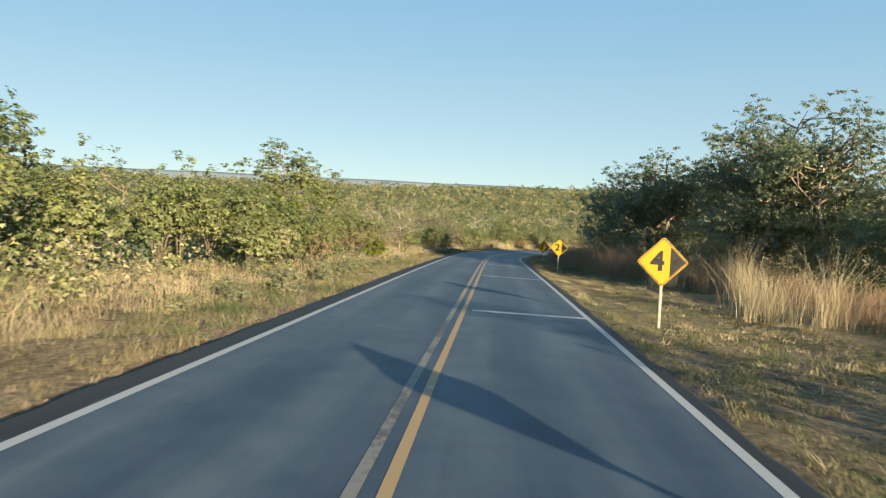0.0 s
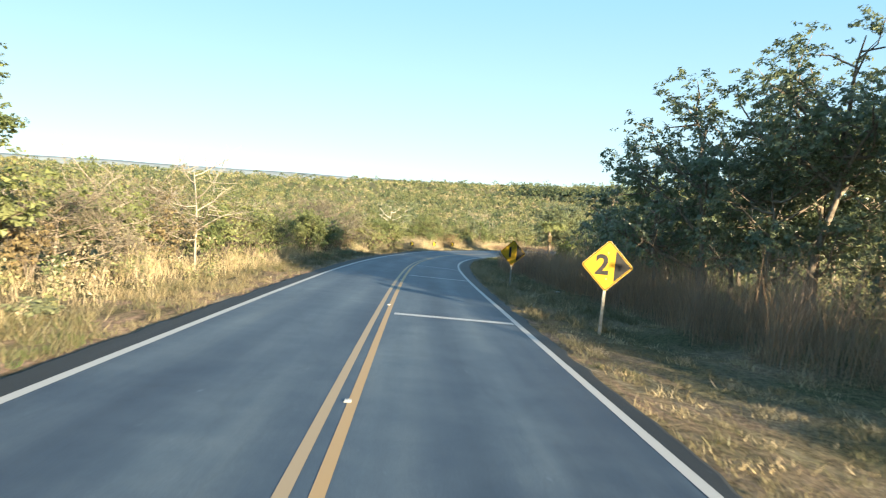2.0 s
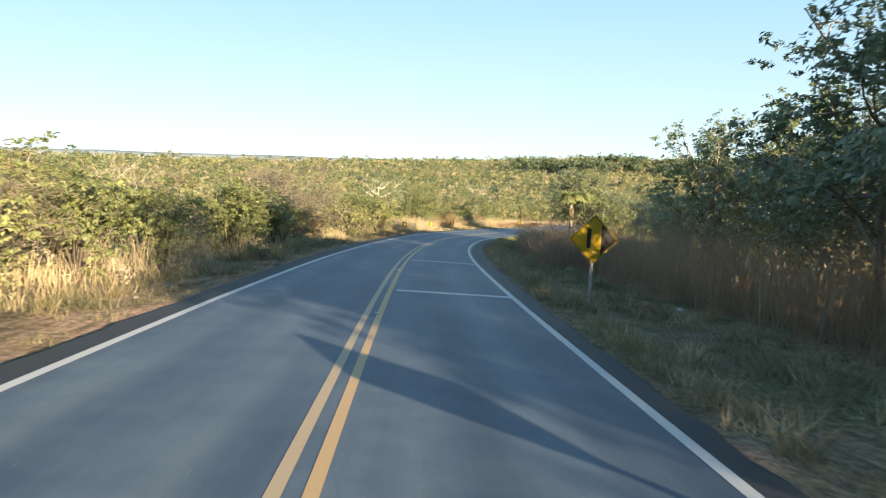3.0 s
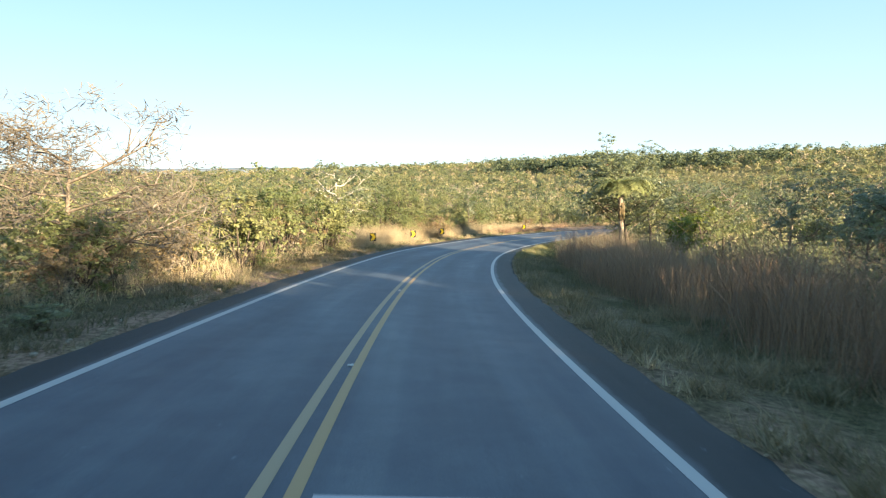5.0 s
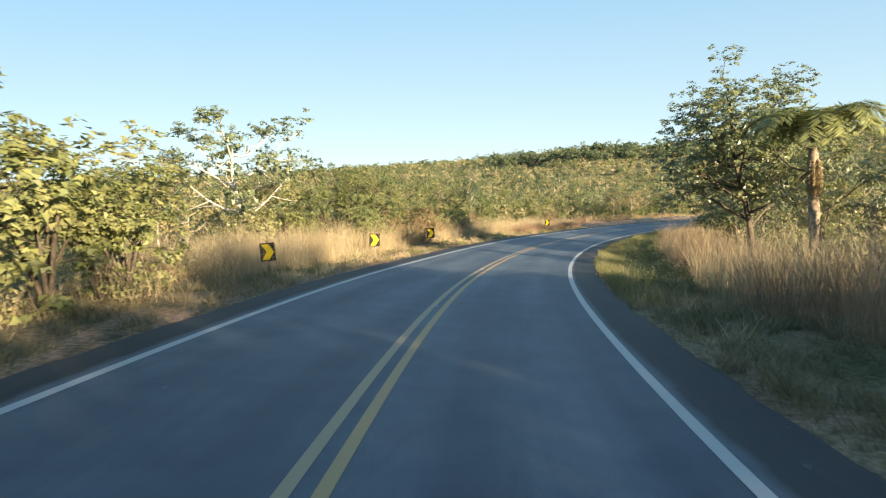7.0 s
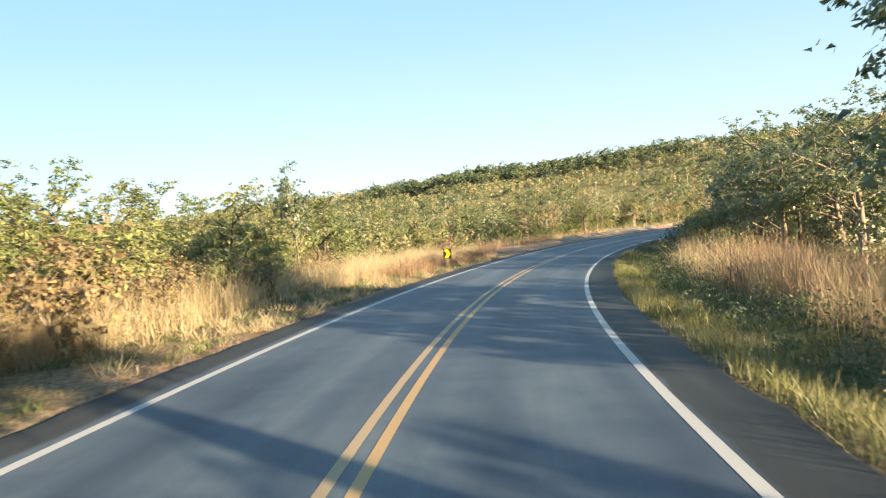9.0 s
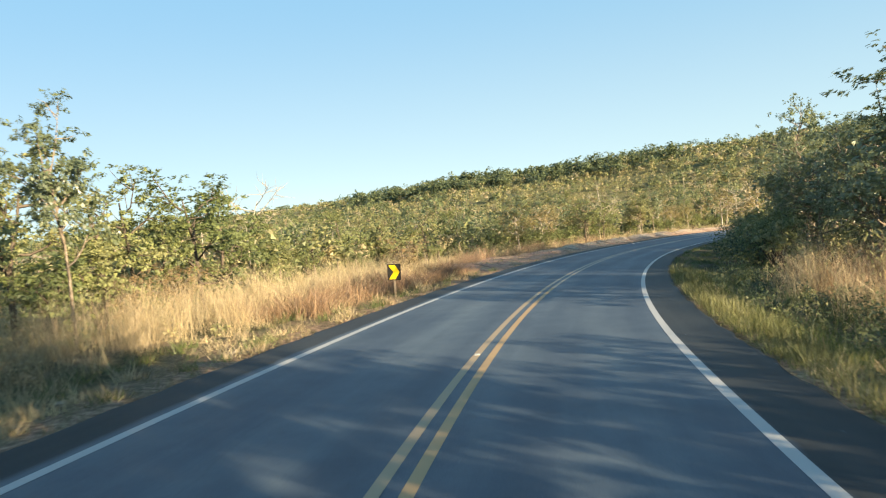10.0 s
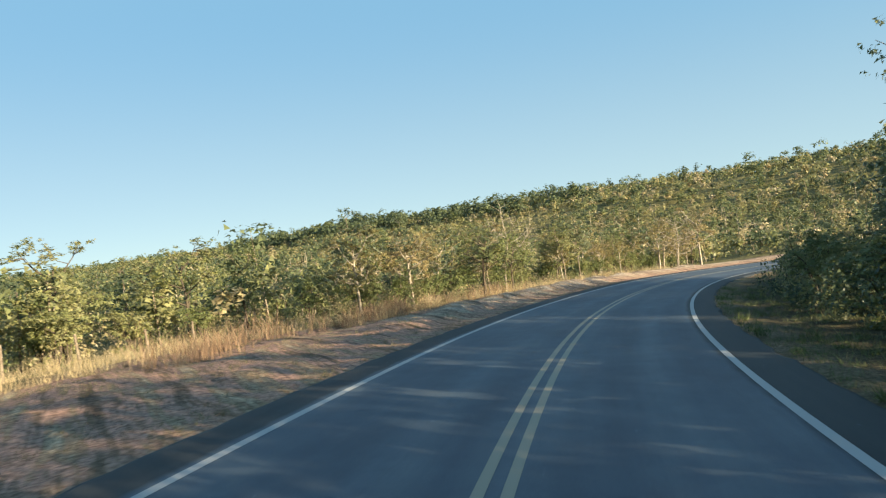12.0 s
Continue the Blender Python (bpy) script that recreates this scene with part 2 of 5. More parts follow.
# ground: red-brown soil, straw litter and green turf
M_ground, nt, lk, b = shader("earth", 0.95, 0.1)
g1, g2, g3 = noise_tex(nt, lk, 0.35, 6), noise_tex(nt, lk, 3.0, 6), noise_tex(nt, lk, 22, 4)
along = nt.new("ShaderNodeMapping")
along.inputs["Rotation"].default_value, along.inputs["Scale"].default_value = (0, 0, radians(43)), (1.5, 0.12, 1)
lk.new(nt.new("ShaderNodeTexCoord").outputs["Object"], along.inputs[0])
streaks = noise_tex(nt, lk, 1.0, 6, along.outputs[0], 0.65)
soil = ramp(nt, lk, streaks, [(0.34, (0.09, 0.062, 0.045)), (0.43, (0.3, 0.19, 0.13)), (0.5, (0.56, 0.33, 0.25)), (0.56, (0.36, 0.24, 0.15)), (0.66, (0.62, 0.48, 0.33))])
litter = ramp(nt, lk, g3, [(0.3, (0.1, 0.075, 0.046)), (0.7, (0.32, 0.25, 0.155))])
turf = ramp(nt, lk, g3, [(0.3, (0.05, 0.052, 0.025)), (0.7, (0.17, 0.155, 0.075))])
c = mix(nt, lk, ramp(nt, lk, g1, [(0.42, (0, 0, 0)), (0.58, (1, 1, 1))]), litter, turf)
floor_c = ramp(nt, lk, g2, [(0.3, (0.12, 0.115, 0.05)), (0.6, (0.24, 0.215, 0.1)), (0.8, (0.37, 0.31, 0.17))])
c = mix(nt, lk, attr(nt, "wild"), c, floor_c)
clump = noise_tex(nt, lk, 7.0, 5, None, 0.7)
c = mix(nt, lk, attr(nt, "bare"), c, soil)
# dark soil, coloured darker still for the tree shade inside the curve
shaded_soil = ramp(nt, lk, g3, [(0.3, (0.03, 0.028, 0.017)), (0.7, (0.1, 0.088, 0.05))])
c = mix(nt, lk, attr(nt, "shaded_soil"), c, shaded_soil)
c = mix(nt, lk, attr(nt, "sand"), c, ramp(nt, lk, streaks, [(0.35, (0.33, 0.24, 0.16)), (0.5, (0.6, 0.49, 0.36)), (0.65, (0.7, 0.6, 0.46))]))
c = mix(nt, lk, 1.0, c, ramp(nt, lk, clump, [(0.38, (0.5, 0.5, 0.5)), (0.6, (1.2, 1.2, 1.2))]), "MULTIPLY")
lk.new(c, b.inputs["Base Color"])
bump(nt, lk, b, clump, 0.8, 0.08)

M_sign_yellow, nt, lk, b = shader("sign_yellow_film", 0.5, 0.3)
lk.new(ramp(nt, lk, noise_tex(nt, lk, 3, 5), [(0.3, (0.4, 0.225, 0.005)), (0.7, (0.47, 0.272, 0.008))]), b.inputs["Base Color"])
M_chevron_yellow, nt, lk, b = shader("chevron_yellow_film", 0.5, 0.3)
lk.new(ramp(nt, lk, noise_tex(nt, lk, 3, 5), [(0.3, (0.6, 0.42, 0.01)), (0.7, (0.7, 0.5, 0.016))]), b.inputs["Base Color"])
M_sign_black, nt, lk, b = shader("sign_black_film", 0.6, 0.2)
lk.new(ramp(nt, lk, noise_tex(nt, lk, 5, 4), [(0.3, (0.012, 0.012, 0.013)), (0.7, (0.03, 0.028, 0.026))]), b.inputs["Base Color"])
M_sign_back, nt, lk, b = shader("galvanised_steel", 0.5, 0.5)
b.inputs["Metallic"].default_value = 0.7
lk.new(ramp(nt, lk, noise_tex(nt, lk, 8, 4), [(0.3, (0.35, 0.35, 0.35)), (0.7, (0.55, 0.55, 0.54))]), b.inputs["Base Color"])
M_post, nt, lk, b = shader("weathered_white_timber", 0.8, 0.3)
lk.new(ramp(nt, lk, noise_tex(nt, lk, 6, 6), [(0.3, (0.22, 0.195, 0.16)), (0.7, (0.45, 0.415, 0.36))]), b.inputs["Base Color"])
M_stud, nt, lk, b = shader("road_stud_white", 0.5, 0.5)
lk.new(ramp(nt, lk, noise_tex(nt, lk, 30, 3), [(0.3, (0.3, 0.3, 0.28)), (0.7, (0.55, 0.55, 0.52))]), b.inputs["Base Color"])


# ---- plan: road centre line, heights and terrain ----
KS = np.arange(-40, 301, 20.0)
KAPPA = [-0.00047, -0.00036, -0.00024, -8e-05, 0.00012, 0.0006, 0.00156, 0.00302, 0.00458, 0.00551, 0.00558, 0.00525, 0.00515, 0.00537, 0.00564, 0.00576, 0.00573, 0.00563]
SS = np.arange(-60.0, 320.5, 1.0)


def centre_line(x0, h0):
    k = np.interp(SS, KS, KAPPA)
    h = h0 + np.concatenate([[0], np.cumsum((k[1:] + k[:-1]) / 2)])
    i0 = int(np.argmin(abs(SS)))
    h = h - h[i0] + h0
    mid_h = (h[1:] + h[:-1]) / 2
    x, y = np.concatenate([[0], np.cumsum(np.sin(mid_h))]), np.concatenate([[0], np.cumsum(np.cos(mid_h))])
    return x - x[i0] + x0, y - y[i0], h


CX, CY, CH = centre_line(-0.795, 0.0817)
CZ = np.interp(SS, [-60, -40, 0, 18, 37, 55, 83, 99, 115, 131, 148, 165, 183, 200, 220, 240, 265, 290, 320], [4.33, 2.79, -0.01, -1.22, -2.5, -3.79, -5.84, -7.1, -8.32, -9.42, -10.71, -11.81, -12.94, -13.91, -15.01, -16.16, -17.51, -19.02, -20.77])
CZ = np.convolve(np.pad(CZ, 6, "reflect", reflect_type="odd"), np.ones(13) / 13, "valid")
CB = np.tan(np.radians(np.interp(SS, [0, 37, 55, 83, 99, 131, 165, 200, 230, 260, 300], [-0.55, -1.16, -1.76, -2.68, -3.15, -3.48, -3.42, -2.81, -2.88, -3.11, -3.22])))


def station(x, y):
    """Nearest station along the road and distance to its right."""
    x, y = np.atleast_1d(np.asarray(x, float)), np.atleast_1d(np.asarray(y, float))
    idx = np.empty(len(x), int)
    for a in range(0, len(x), 20000):
        q = slice(a, a + 20000)
        idx[q] = np.argmin((x[q, None] - CX[None]) ** 2 + (y[q, None] - CY[None]) ** 2, axis=1)
    dx, dy = x - CX[idx], y - CY[idx]
    ahead = dx * np.sin(CH[idx]) + dy * np.cos(CH[idx])
    side = dx * np.cos(CH[idx]) - dy * np.sin(CH[idx])
    s = SS[idx] + np.clip(ahead, -1, 1)
    lat = np.sign(side) * np.hypot(side, np.clip(abs(ahead) - 1, 0, None))
    return s, lat


def smooth(a, b, v):
    t = np.clip((v - a) / (b - a), 0, 1)
    return t * t * (3 - 2 * t)


def wavy(x, y, size, seed):
    """Cheap smooth waves about -1 to 1."""
    r = np.random.default_rng(seed)
    out = 0
    for k in range(5):
        a, ph = r.uniform(0, 6.28, 2)
        f = r.uniform(0.6, 1.8) / size * 6.28
        out = out + np.sin((x * np.cos(a) + y * np.sin(a)) * f + ph)
    return out / 3


EDGE_L = ([0, 60, 90, 140, 200, 300], [4.0, 4.1, 4.15, 4.2, 4.3, 4.3])
EDGE_R = ([0, 45, 75, 95, 140, 180, 220], [3.78, 3.85, 4.05, 4.35, 4.4, 4.6, 4.7])


def height(x, y):
    """Ground height; under the road it lies 0.15 m below the asphalt."""
    x, y = np.atleast_1d(np.asarray(x, float)), np.atleast_1d(np.asarray(y, float))
    s, l = station(x, y)
    a = abs(l)
    zr = np.interp(s, SS, CZ) + np.interp(s, SS, CB) * np.clip(l, -9, 9)
    side = np.where(l < 0, -0.035 * np.clip(a - 9, 0, 70), 0.02 * np.clip(a - 9, 0, 60))
    out = a - np.where(l < 0, np.interp(s, *EDGE_L), np.interp(s, *EDGE_R))
    drop = np.where(out < 0.08, -0.15, -0.03 - 0.1 * smooth(0.1, 1.6, out))
    near = zr + drop + side + 0.12 * smooth(0.4, 3.5, out) * wavy(x, y, 5, 1) + 0.4 * smooth(9, 40, a) * wavy(x, y, 28, 2)
    # shallow ditch inside the curve
    near = near - 0.3 * smooth(134, 146, s) * (1 - smooth(196, 206, s)) * np.exp(-((l - 7.1) / 0.9) ** 2)
    # eroded windrow of soil outside the curve
    near = near + (0.1 + 0.1 * wavy(x, y, 2.5, 12)) * smooth(212, 222, s) * np.exp(-((l + 7.0) / 1.1) ** 2)
    near = near + (0.3 + 0.16 * wavy(x, y, 4.5, 14)) * smooth(226, 238, s) * np.exp(-((l + 8.2) / 1.3) ** 2)
    dx, dy = x - 20, y - 130
    r, az = np.hypot(dx, dy), np.degrees(np.arctan2(dx, dy))
    ridge = np.interp(az, [-180, -40, -10, 5, 20, 35, 50, 65, 110, 180], [7, -3.5, -3.5, 0.5, 5, 6.5, 7.5, 9, 7, 7])
    reach = np.interp(az, [-180, -40, -10, 5, 20, 35, 50, 65, 110, 180], [500, 1000, 1000, 900, 650, 560, 500, 450, 450, 500])
    far = -17 + (ridge + 17) * smooth(0.3, 1.0, r / reach) - 25 * smooth(1.1, 1.8, r / reach) + 1.5 * wavy(x, y, 190, 3)
    far = far + smooth(1800, 2900, r) * np.interp(az, [-90, -30, -10, 6, 20, 90], [4, 20, 18, 10, 2, 2])
    k = smooth(45, 220, a)
    return near * (1 - k) + far * k


def at(s, l):
    """Plan point at a station and side distance."""
    h = np.interp(s, SS, CH)
    return np.interp(s, SS, CX) + l * np.cos(h), np.interp(s, SS, CY) - l * np.sin(h)


# ---- mesh helpers ----
def mesh_of(name, verts, faces, material=None, attrs=None, smooth_faces=False):
    """Mesh from an (n, 3) array and an (m, k) array of equal faces."""
    me = bpy.data.meshes.new(name)
    verts, faces = np.asarray(verts, np.float32), np.asarray(faces, np.int32)
    k = faces.shape[1]
    me.vertices.add(len(verts))
    me.vertices.foreach_set("co", verts.ravel())
    me.loops.add(faces.size)
    me.loops.foreach_set("vertex_index", faces.ravel())
    me.polygons.add(len(faces))
    me.polygons.foreach_set("loop_start", np.arange(0, faces.size, k, dtype=np.int32))
    me.update(calc_edges=True)
    if smooth_faces:
        me.polygons.foreach_set("use_smooth", np.ones(len(faces), bool))
    for key, val in (attrs or {}).items():
        me.attributes.new(key, "FLOAT", "POINT").data.foreach_set("value", np.asarray(val, np.float32))
    if material:
        me.materials.append(material)
    return me


def part(name, me, parent, label=""):
    ob = new(name, me)
    ob.parent = parent
    return tagged(ob, label) if label else ob


def bm_mesh(name, bm, material):
    me = bpy.data.meshes.new(name)
    bm.normal_update()
    bm.to_mesh(me)
    bm.free()
    me.materials.append(material)
    return me


def tubes(paths, sides=6):
    """Tapered round limbs: paths of [(point, radius), ...]."""
    vs, fs, n = [], [], 0
    for path in paths:
        p = np.array([q[0] for q in path], float)
        rad = np.array([q[1] for q in path], float)
        d = np.gradient(p, axis=0)
        d /= np.linalg.norm(d, axis=1)[:, None] + 1e-9
        ref = np.where(abs(d[:, 2:3]) > 0.9, np.array([[1.0, 0, 0]]), np.array([[0, 0, 1.0]]))
        u = np.cross(d, ref)
        u /= np.linalg.norm(u, axis=1)[:, None] + 1e-9
        w = np.cross(d, u)
        ang = np.arange(sides) * 2 * np.pi / sides
        ring = p[:, None] + rad[:, None, None] * (np.cos(ang)[None, :, None] * u[:, None] + np.sin(ang)[None, :, None] * w[:, None])
        vs.append(ring.reshape(-1, 3))
        for i in range(len(p) - 1):
            for j in range(sides):
                a, c = n + i * sides + j, n + i * sides + (j + 1) % sides
                fs.append((a, c, c + sides, a + sides))
        n += len(p) * sides
    return np.concatenate(vs), np.array(fs)


def leaves(cent, size, g, aspect=0.75, flat=0.1, droop=0.0, face=None):
    """Pointed three-cornered leaves round the given centres."""
    n = len(cent)
    nor = g.normal(size=(n, 3))
    nor[:, 2] = abs(nor[:, 2]) + flat
    if face is not None:
        nor = nor * 0.55 + face * 1.1
    nor /= np.linalg.norm(nor, axis=1)[:, None]
    t = np.cross(nor, g.normal(size=(n, 3)))
    t /= np.linalg.norm(t, axis=1)[:, None] + 1e-9
    t[:, 2] -= droop
    w = np.cross(nor, t)
    size = np.broadcast_to(size, (n,))[:, None]
    a, c = t * size / 2, w * size / 2 * aspect
    v = np.stack([cent - a - c * 0.6, cent + c - a * 0.5, cent + a], 1).reshape(-1, 3)
    return v, np.arange(3 * n).reshape(n, 3)


# ---- ground: one sheet to the horizon ----
def axis(lo, hi, step, far):
    """Even steps between lo and hi, then ever wider ones to +-far."""
    mid = list(np.arange(lo, hi + 0.01, step))
    left, d = [], step
    while (left[-1] if left else lo) > -far:
        d *= 1.12
        left.append((left[-1] if left else lo) - d)
    right, d = [], step
    while (right[-1] if right else hi) < far:
        d *= 1.12
        right.append((right[-1] if right else hi) + d)
    return np.array(left[::-1] + mid + right)


gx, gy = axis(-16, 95, 1.1, 4600), axis(-14, 250, 1.1, 4600)
GX, GY = np.meshgrid(gx, gy)
gz = height(GX.ravel(), GY.ravel())
gs, gl = station(GX.ravel(), GY.ravel())
ga = abs(gl)
bare = smooth(7.0, 5.0, ga) * np.where(gl > 0, 0.2, 0.4) + 0.25 * smooth(0.1, 0.8, wavy(GX.ravel(), GY.ravel(), 4, 5)) * smooth(16, 8, ga)
verge_end = np.interp(gs, [196, 206, 224, 240, 300], [-9.5, -16, -16, -10.5, -10])
bank = smooth(201, 209, gs) * smooth(verge_end - 1.0, verge_end + 0.8, gl) * smooth(-4.3, -5.2, gl)
bare = np.clip(bare + bank, 0, 0.95)
nx, ny = len(gx), len(gy)
ii = (np.arange(ny - 1)[:, None] * nx + np.arange(nx - 1)[None]).ravel()
ground = new("ground", mesh_of("ground", np.stack([GX.ravel(), GY.ravel(), gz], 1), np.stack([ii, ii + 1, ii + 1 + nx, ii + nx], 1), M_ground, {"bare": bare, "shaded_soil": 0.8 * smooth(192, 206, gs) * smooth(5.0, 6.5, gl), "sand": 0.9 * smooth(224, 236, gs) * np.exp(-((gl + 8.0) / 1.5) ** 2) * np.clip(0.75 + 0.5 * wavy(GX.ravel(), GY.ravel(), 5, 15), 0, 1), "wild": np.where(gl < 0, smooth(verge_end - 1, verge_end - 5, gl) * (gs > 196) + smooth(11, 16, ga) * (gs <= 196), smooth(11, 16, ga))}, True))
tagged(ground, "dry roadside earth with litter, sparse turf and reddish bare soil", "ground", kind="structure")


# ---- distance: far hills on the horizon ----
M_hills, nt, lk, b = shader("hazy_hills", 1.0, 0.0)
# distance haze is put into the base colour as pale blue-grey
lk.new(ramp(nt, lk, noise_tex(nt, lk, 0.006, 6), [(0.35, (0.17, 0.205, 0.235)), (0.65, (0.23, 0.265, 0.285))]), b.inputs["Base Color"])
ha = np.radians(np.arange(-75, 60, 0.5))
top = np.interp(np.degrees(ha), [-75, -30, -15, -8, 0, 6, 12, 20, 60], [14, 26, 26, 26, 24, 25, 18, 8, 8]) + 2.5 * wavy(ha * 57, ha * 0, 9, 45) + 1.2 * wavy(ha * 57, ha * 0, 3, 46)
rings = [(3500, -60 + 0 * top), (3600, 0.55 * top), (3750, top), (4100, -60 + 0 * top)]
hv = np.concatenate([np.stack([20 + rr * np.sin(ha), 130 + rr * np.cos(ha), zz], 1) for rr, zz in rings])
q = (np.arange(3)[:, None] * len(ha) + np.arange(len(ha) - 1)[None]).ravel()
tagged(new("backdrop", mesh_of("backdrop", hv, np.stack([q, q + 1, q + 1 + len(ha), q + len(ha)], 1), M_hills, None, True)), "hills along the horizon, pale blue-grey from haze in their colour", "hills", kind="structure")


# ---- road ----
def strip(name, s0, s1, l0, l1, lift, material, step=1.0, thick=0.0, sway=None):
    """A band that follows the road between two side distances."""
    n = max(2, int(round((s1 - s0) / step)) + 1)
    s = np.linspace(s0, s1, n)
    m = 9 if thick else 2
    ls = np.linspace(l0, l1, m)
    if thick:                                     # close rows at both edges keep the surface flat up to its rim
        ls = np.concatenate([[l0 - 0.012, l0, l0 + 0.012], ls[1:-1], [l1 - 0.012, l1, l1 + 0.012]])
        m += 2
    S, L = np.repeat(s, len(ls)), np.tile(ls, n)
    if thick:
        L = np.where(L < 0, L * np.interp(S, *EDGE_L), L * np.interp(S, *EDGE_R))
    if sway:
        L = L + np.interp(S, *sway)
    x, y = at(S, L)
    z = np.interp(S, SS, CZ) + np.interp(S, SS, CB) * L + lift
    if thick:
        ragged = 0.05 * wavy(S * 3, S * 0 + 4, 5, 9) + 0.03 * wavy(S * 9, S * 0 + 2, 5, 19)
        edge = np.tile(np.array([1] + [0] * m + [1]), n)
        z = z - edge * thick
        x, y = at(S, L + np.where(abs(L) > 3.7, ragged, 0))
    k = len(ls)
    q = (np.arange(n - 1)[:, None] * k + np.arange(k - 1)[None]).ravel()
    f = np.stack([q, q + 1, q + 1 + k, q + k], 1)
    me = mesh_of(name, np.stack([x, y, z], 1), f, material, None, True)
    uvl = me.uv_layers.new(name="UVMap")
    uvl.data.foreach_set("uv", np.stack([L[f.ravel()], S[f.ravel()]], 1).astype(np.float32).ravel())
    return new(name, me)


road = tagged(strip("road", -60, 318, -1.0, 1.0, 0, M_road, 0.5, 0.16), "worn blue-grey asphalt two-lane road curving downhill", "road", kind="structure")
WIDE_L = ([0, 70, 100, 165, 190, 260], [-3.45, -3.54, -3.31, -3.28, -3.32, -3.37])
WIDE_R = ([0, 60, 110, 140, 180, 230], [3.47, 3.52, 3.31, 3.38, 3.48, 3.74])
MIDDLE = ([0, 10, 35, 55, 85, 110, 140, 200], [-0.11, -0.15, -0.08, -0.07, -0.06, 0.01, 0.09, 0.15])
for s0, s1, l0, l1, mat, sway, lab in ((-60, 316, -0.075, 0.075, M_white, WIDE_L, "worn white painted edge line along the asphalt"), (-60, 316, -0.075, 0.075, M_white, WIDE_R, "worn white painted edge line along the asphalt"),
                                       (-60, 22, -0.2, -0.075, M_scuffed, MIDDLE, "centre line scuffed almost down to the asphalt"), (22, 192, -0.2, -0.075, M_yellow_faded, MIDDLE, "faded yellow centre line scuffed to grey"), (192, 316, -0.2, -0.075, M_pale_line, MIDDLE, "centre line bleached to a pale grey"),
                                       (-60, 192, 0.075, 0.2, M_yellow, MIDDLE, "yellow continuous centre line, worn"), (192, 316, 0.075, 0.2, M_pale_line, MIDDLE, "centre line bleached to a pale grey")):
    tagged(strip("edge_line" if sway is not MIDDLE else "centre_line", s0, s1, l0, l1, 0.004, mat, 1.0, 0.0, sway), lab, "road marking", kind="structure")
for s in (19.6, 37.6, 55.2, 74.0, 88.2):
    tagged(strip("rumble_bar", s - 0.2, s + 0.2, 0.24, 3.4, 0.008, M_bar, 0.2), "worn white transverse rumble bar across one lane", "road marking", "bars across the lane", "structure")


def box(bm, x, y, z, sx, sy, sz, bevel=0.0):
    r = bmesh.ops.create_cube(bm, size=1, matrix=Matrix.Translation((x, y, z)) @ Matrix.Diagonal((sx, sy, sz, 1)))
    if bevel:
        es = list({e for v in r["verts"] for e in v.link_edges})
        bmesh.ops.bevel(bm, geom=es, offset=bevel, segments=2, affect="EDGES")


def ground_at(s, l, on_road=False):
    x, y = at(s, l)
    if on_road:
        return float(x), float(y), float(np.interp(s, SS, CZ) + np.interp(s, SS, CB) * l)
    return float(x), float(y), float(height(x, y)[0])


bm = bmesh.new()
box(bm, 0, 0, 0.01, 0.09, 0.09, 0.02, 0.006)
stud_me = bm_mesh("road_stud", bm, M_stud)
for k in range(16):
    s = 9.3 + 12.0 * k
    ob = new("road_stud", stud_me)
    ob.matrix_basis = pose(*ground_at(s, 0.0, True), 0, 0, -math.degrees(np.interp(s, SS, CH)))
    ob.location.z += 0.002
    tagged(ob, "small white reflective road stud between the centre lines", "road stud", "studs along the centre line")


# ---- signs ----
def prism(points, y0, y1):
    """Upright plate from outline points (x, z), between two depths."""
    bm = bmesh.new()
    a, c = [bm.verts.new((x, y0, z)) for x, z in points], [bm.verts.new((x, y1, z)) for x, z in points]
    bm.faces.new(a)
    bm.faces.new(c[::-1])
    for i in range(len(points)):
        j = (i + 1) % len(points)
        bm.faces.new((a[j], a[i], c[i], c[j]))
    bmesh.ops.recalc_face_normals(bm, faces=bm.faces)
    return bm


def diamond(half, corner, z):
    pts = []
    for ang in (0, 90, 180, 270):
        cx, cz = (half - corner * 1.414) * math.cos(radians(ang)), (half - corner * 1.414) * math.sin(radians(ang))
        for k in (-45, -15, 15, 45):
            pts.append((cx + corner * math.cos(radians(ang + k)), z + cz + corner * math.sin(radians(ang + k))))
    return pts


def digit_mesh(text, size):
    cu = bpy.data.curves.new("digit", "FONT")
    cu.body, cu.size, cu.align_x, cu.align_y, cu.offset, cu.extrude = text, size, "CENTER", "CENTER", 0.022, 0.002
    ob = bpy.data.objects.new("digit", cu)
    me = bpy.data.meshes.new_from_object(ob)
    bpy.data.objects.remove(ob)
    me.materials.append(M_sign_black)
    me.transform(Matrix.Rotation(radians(90), 4, "X"))
    return me


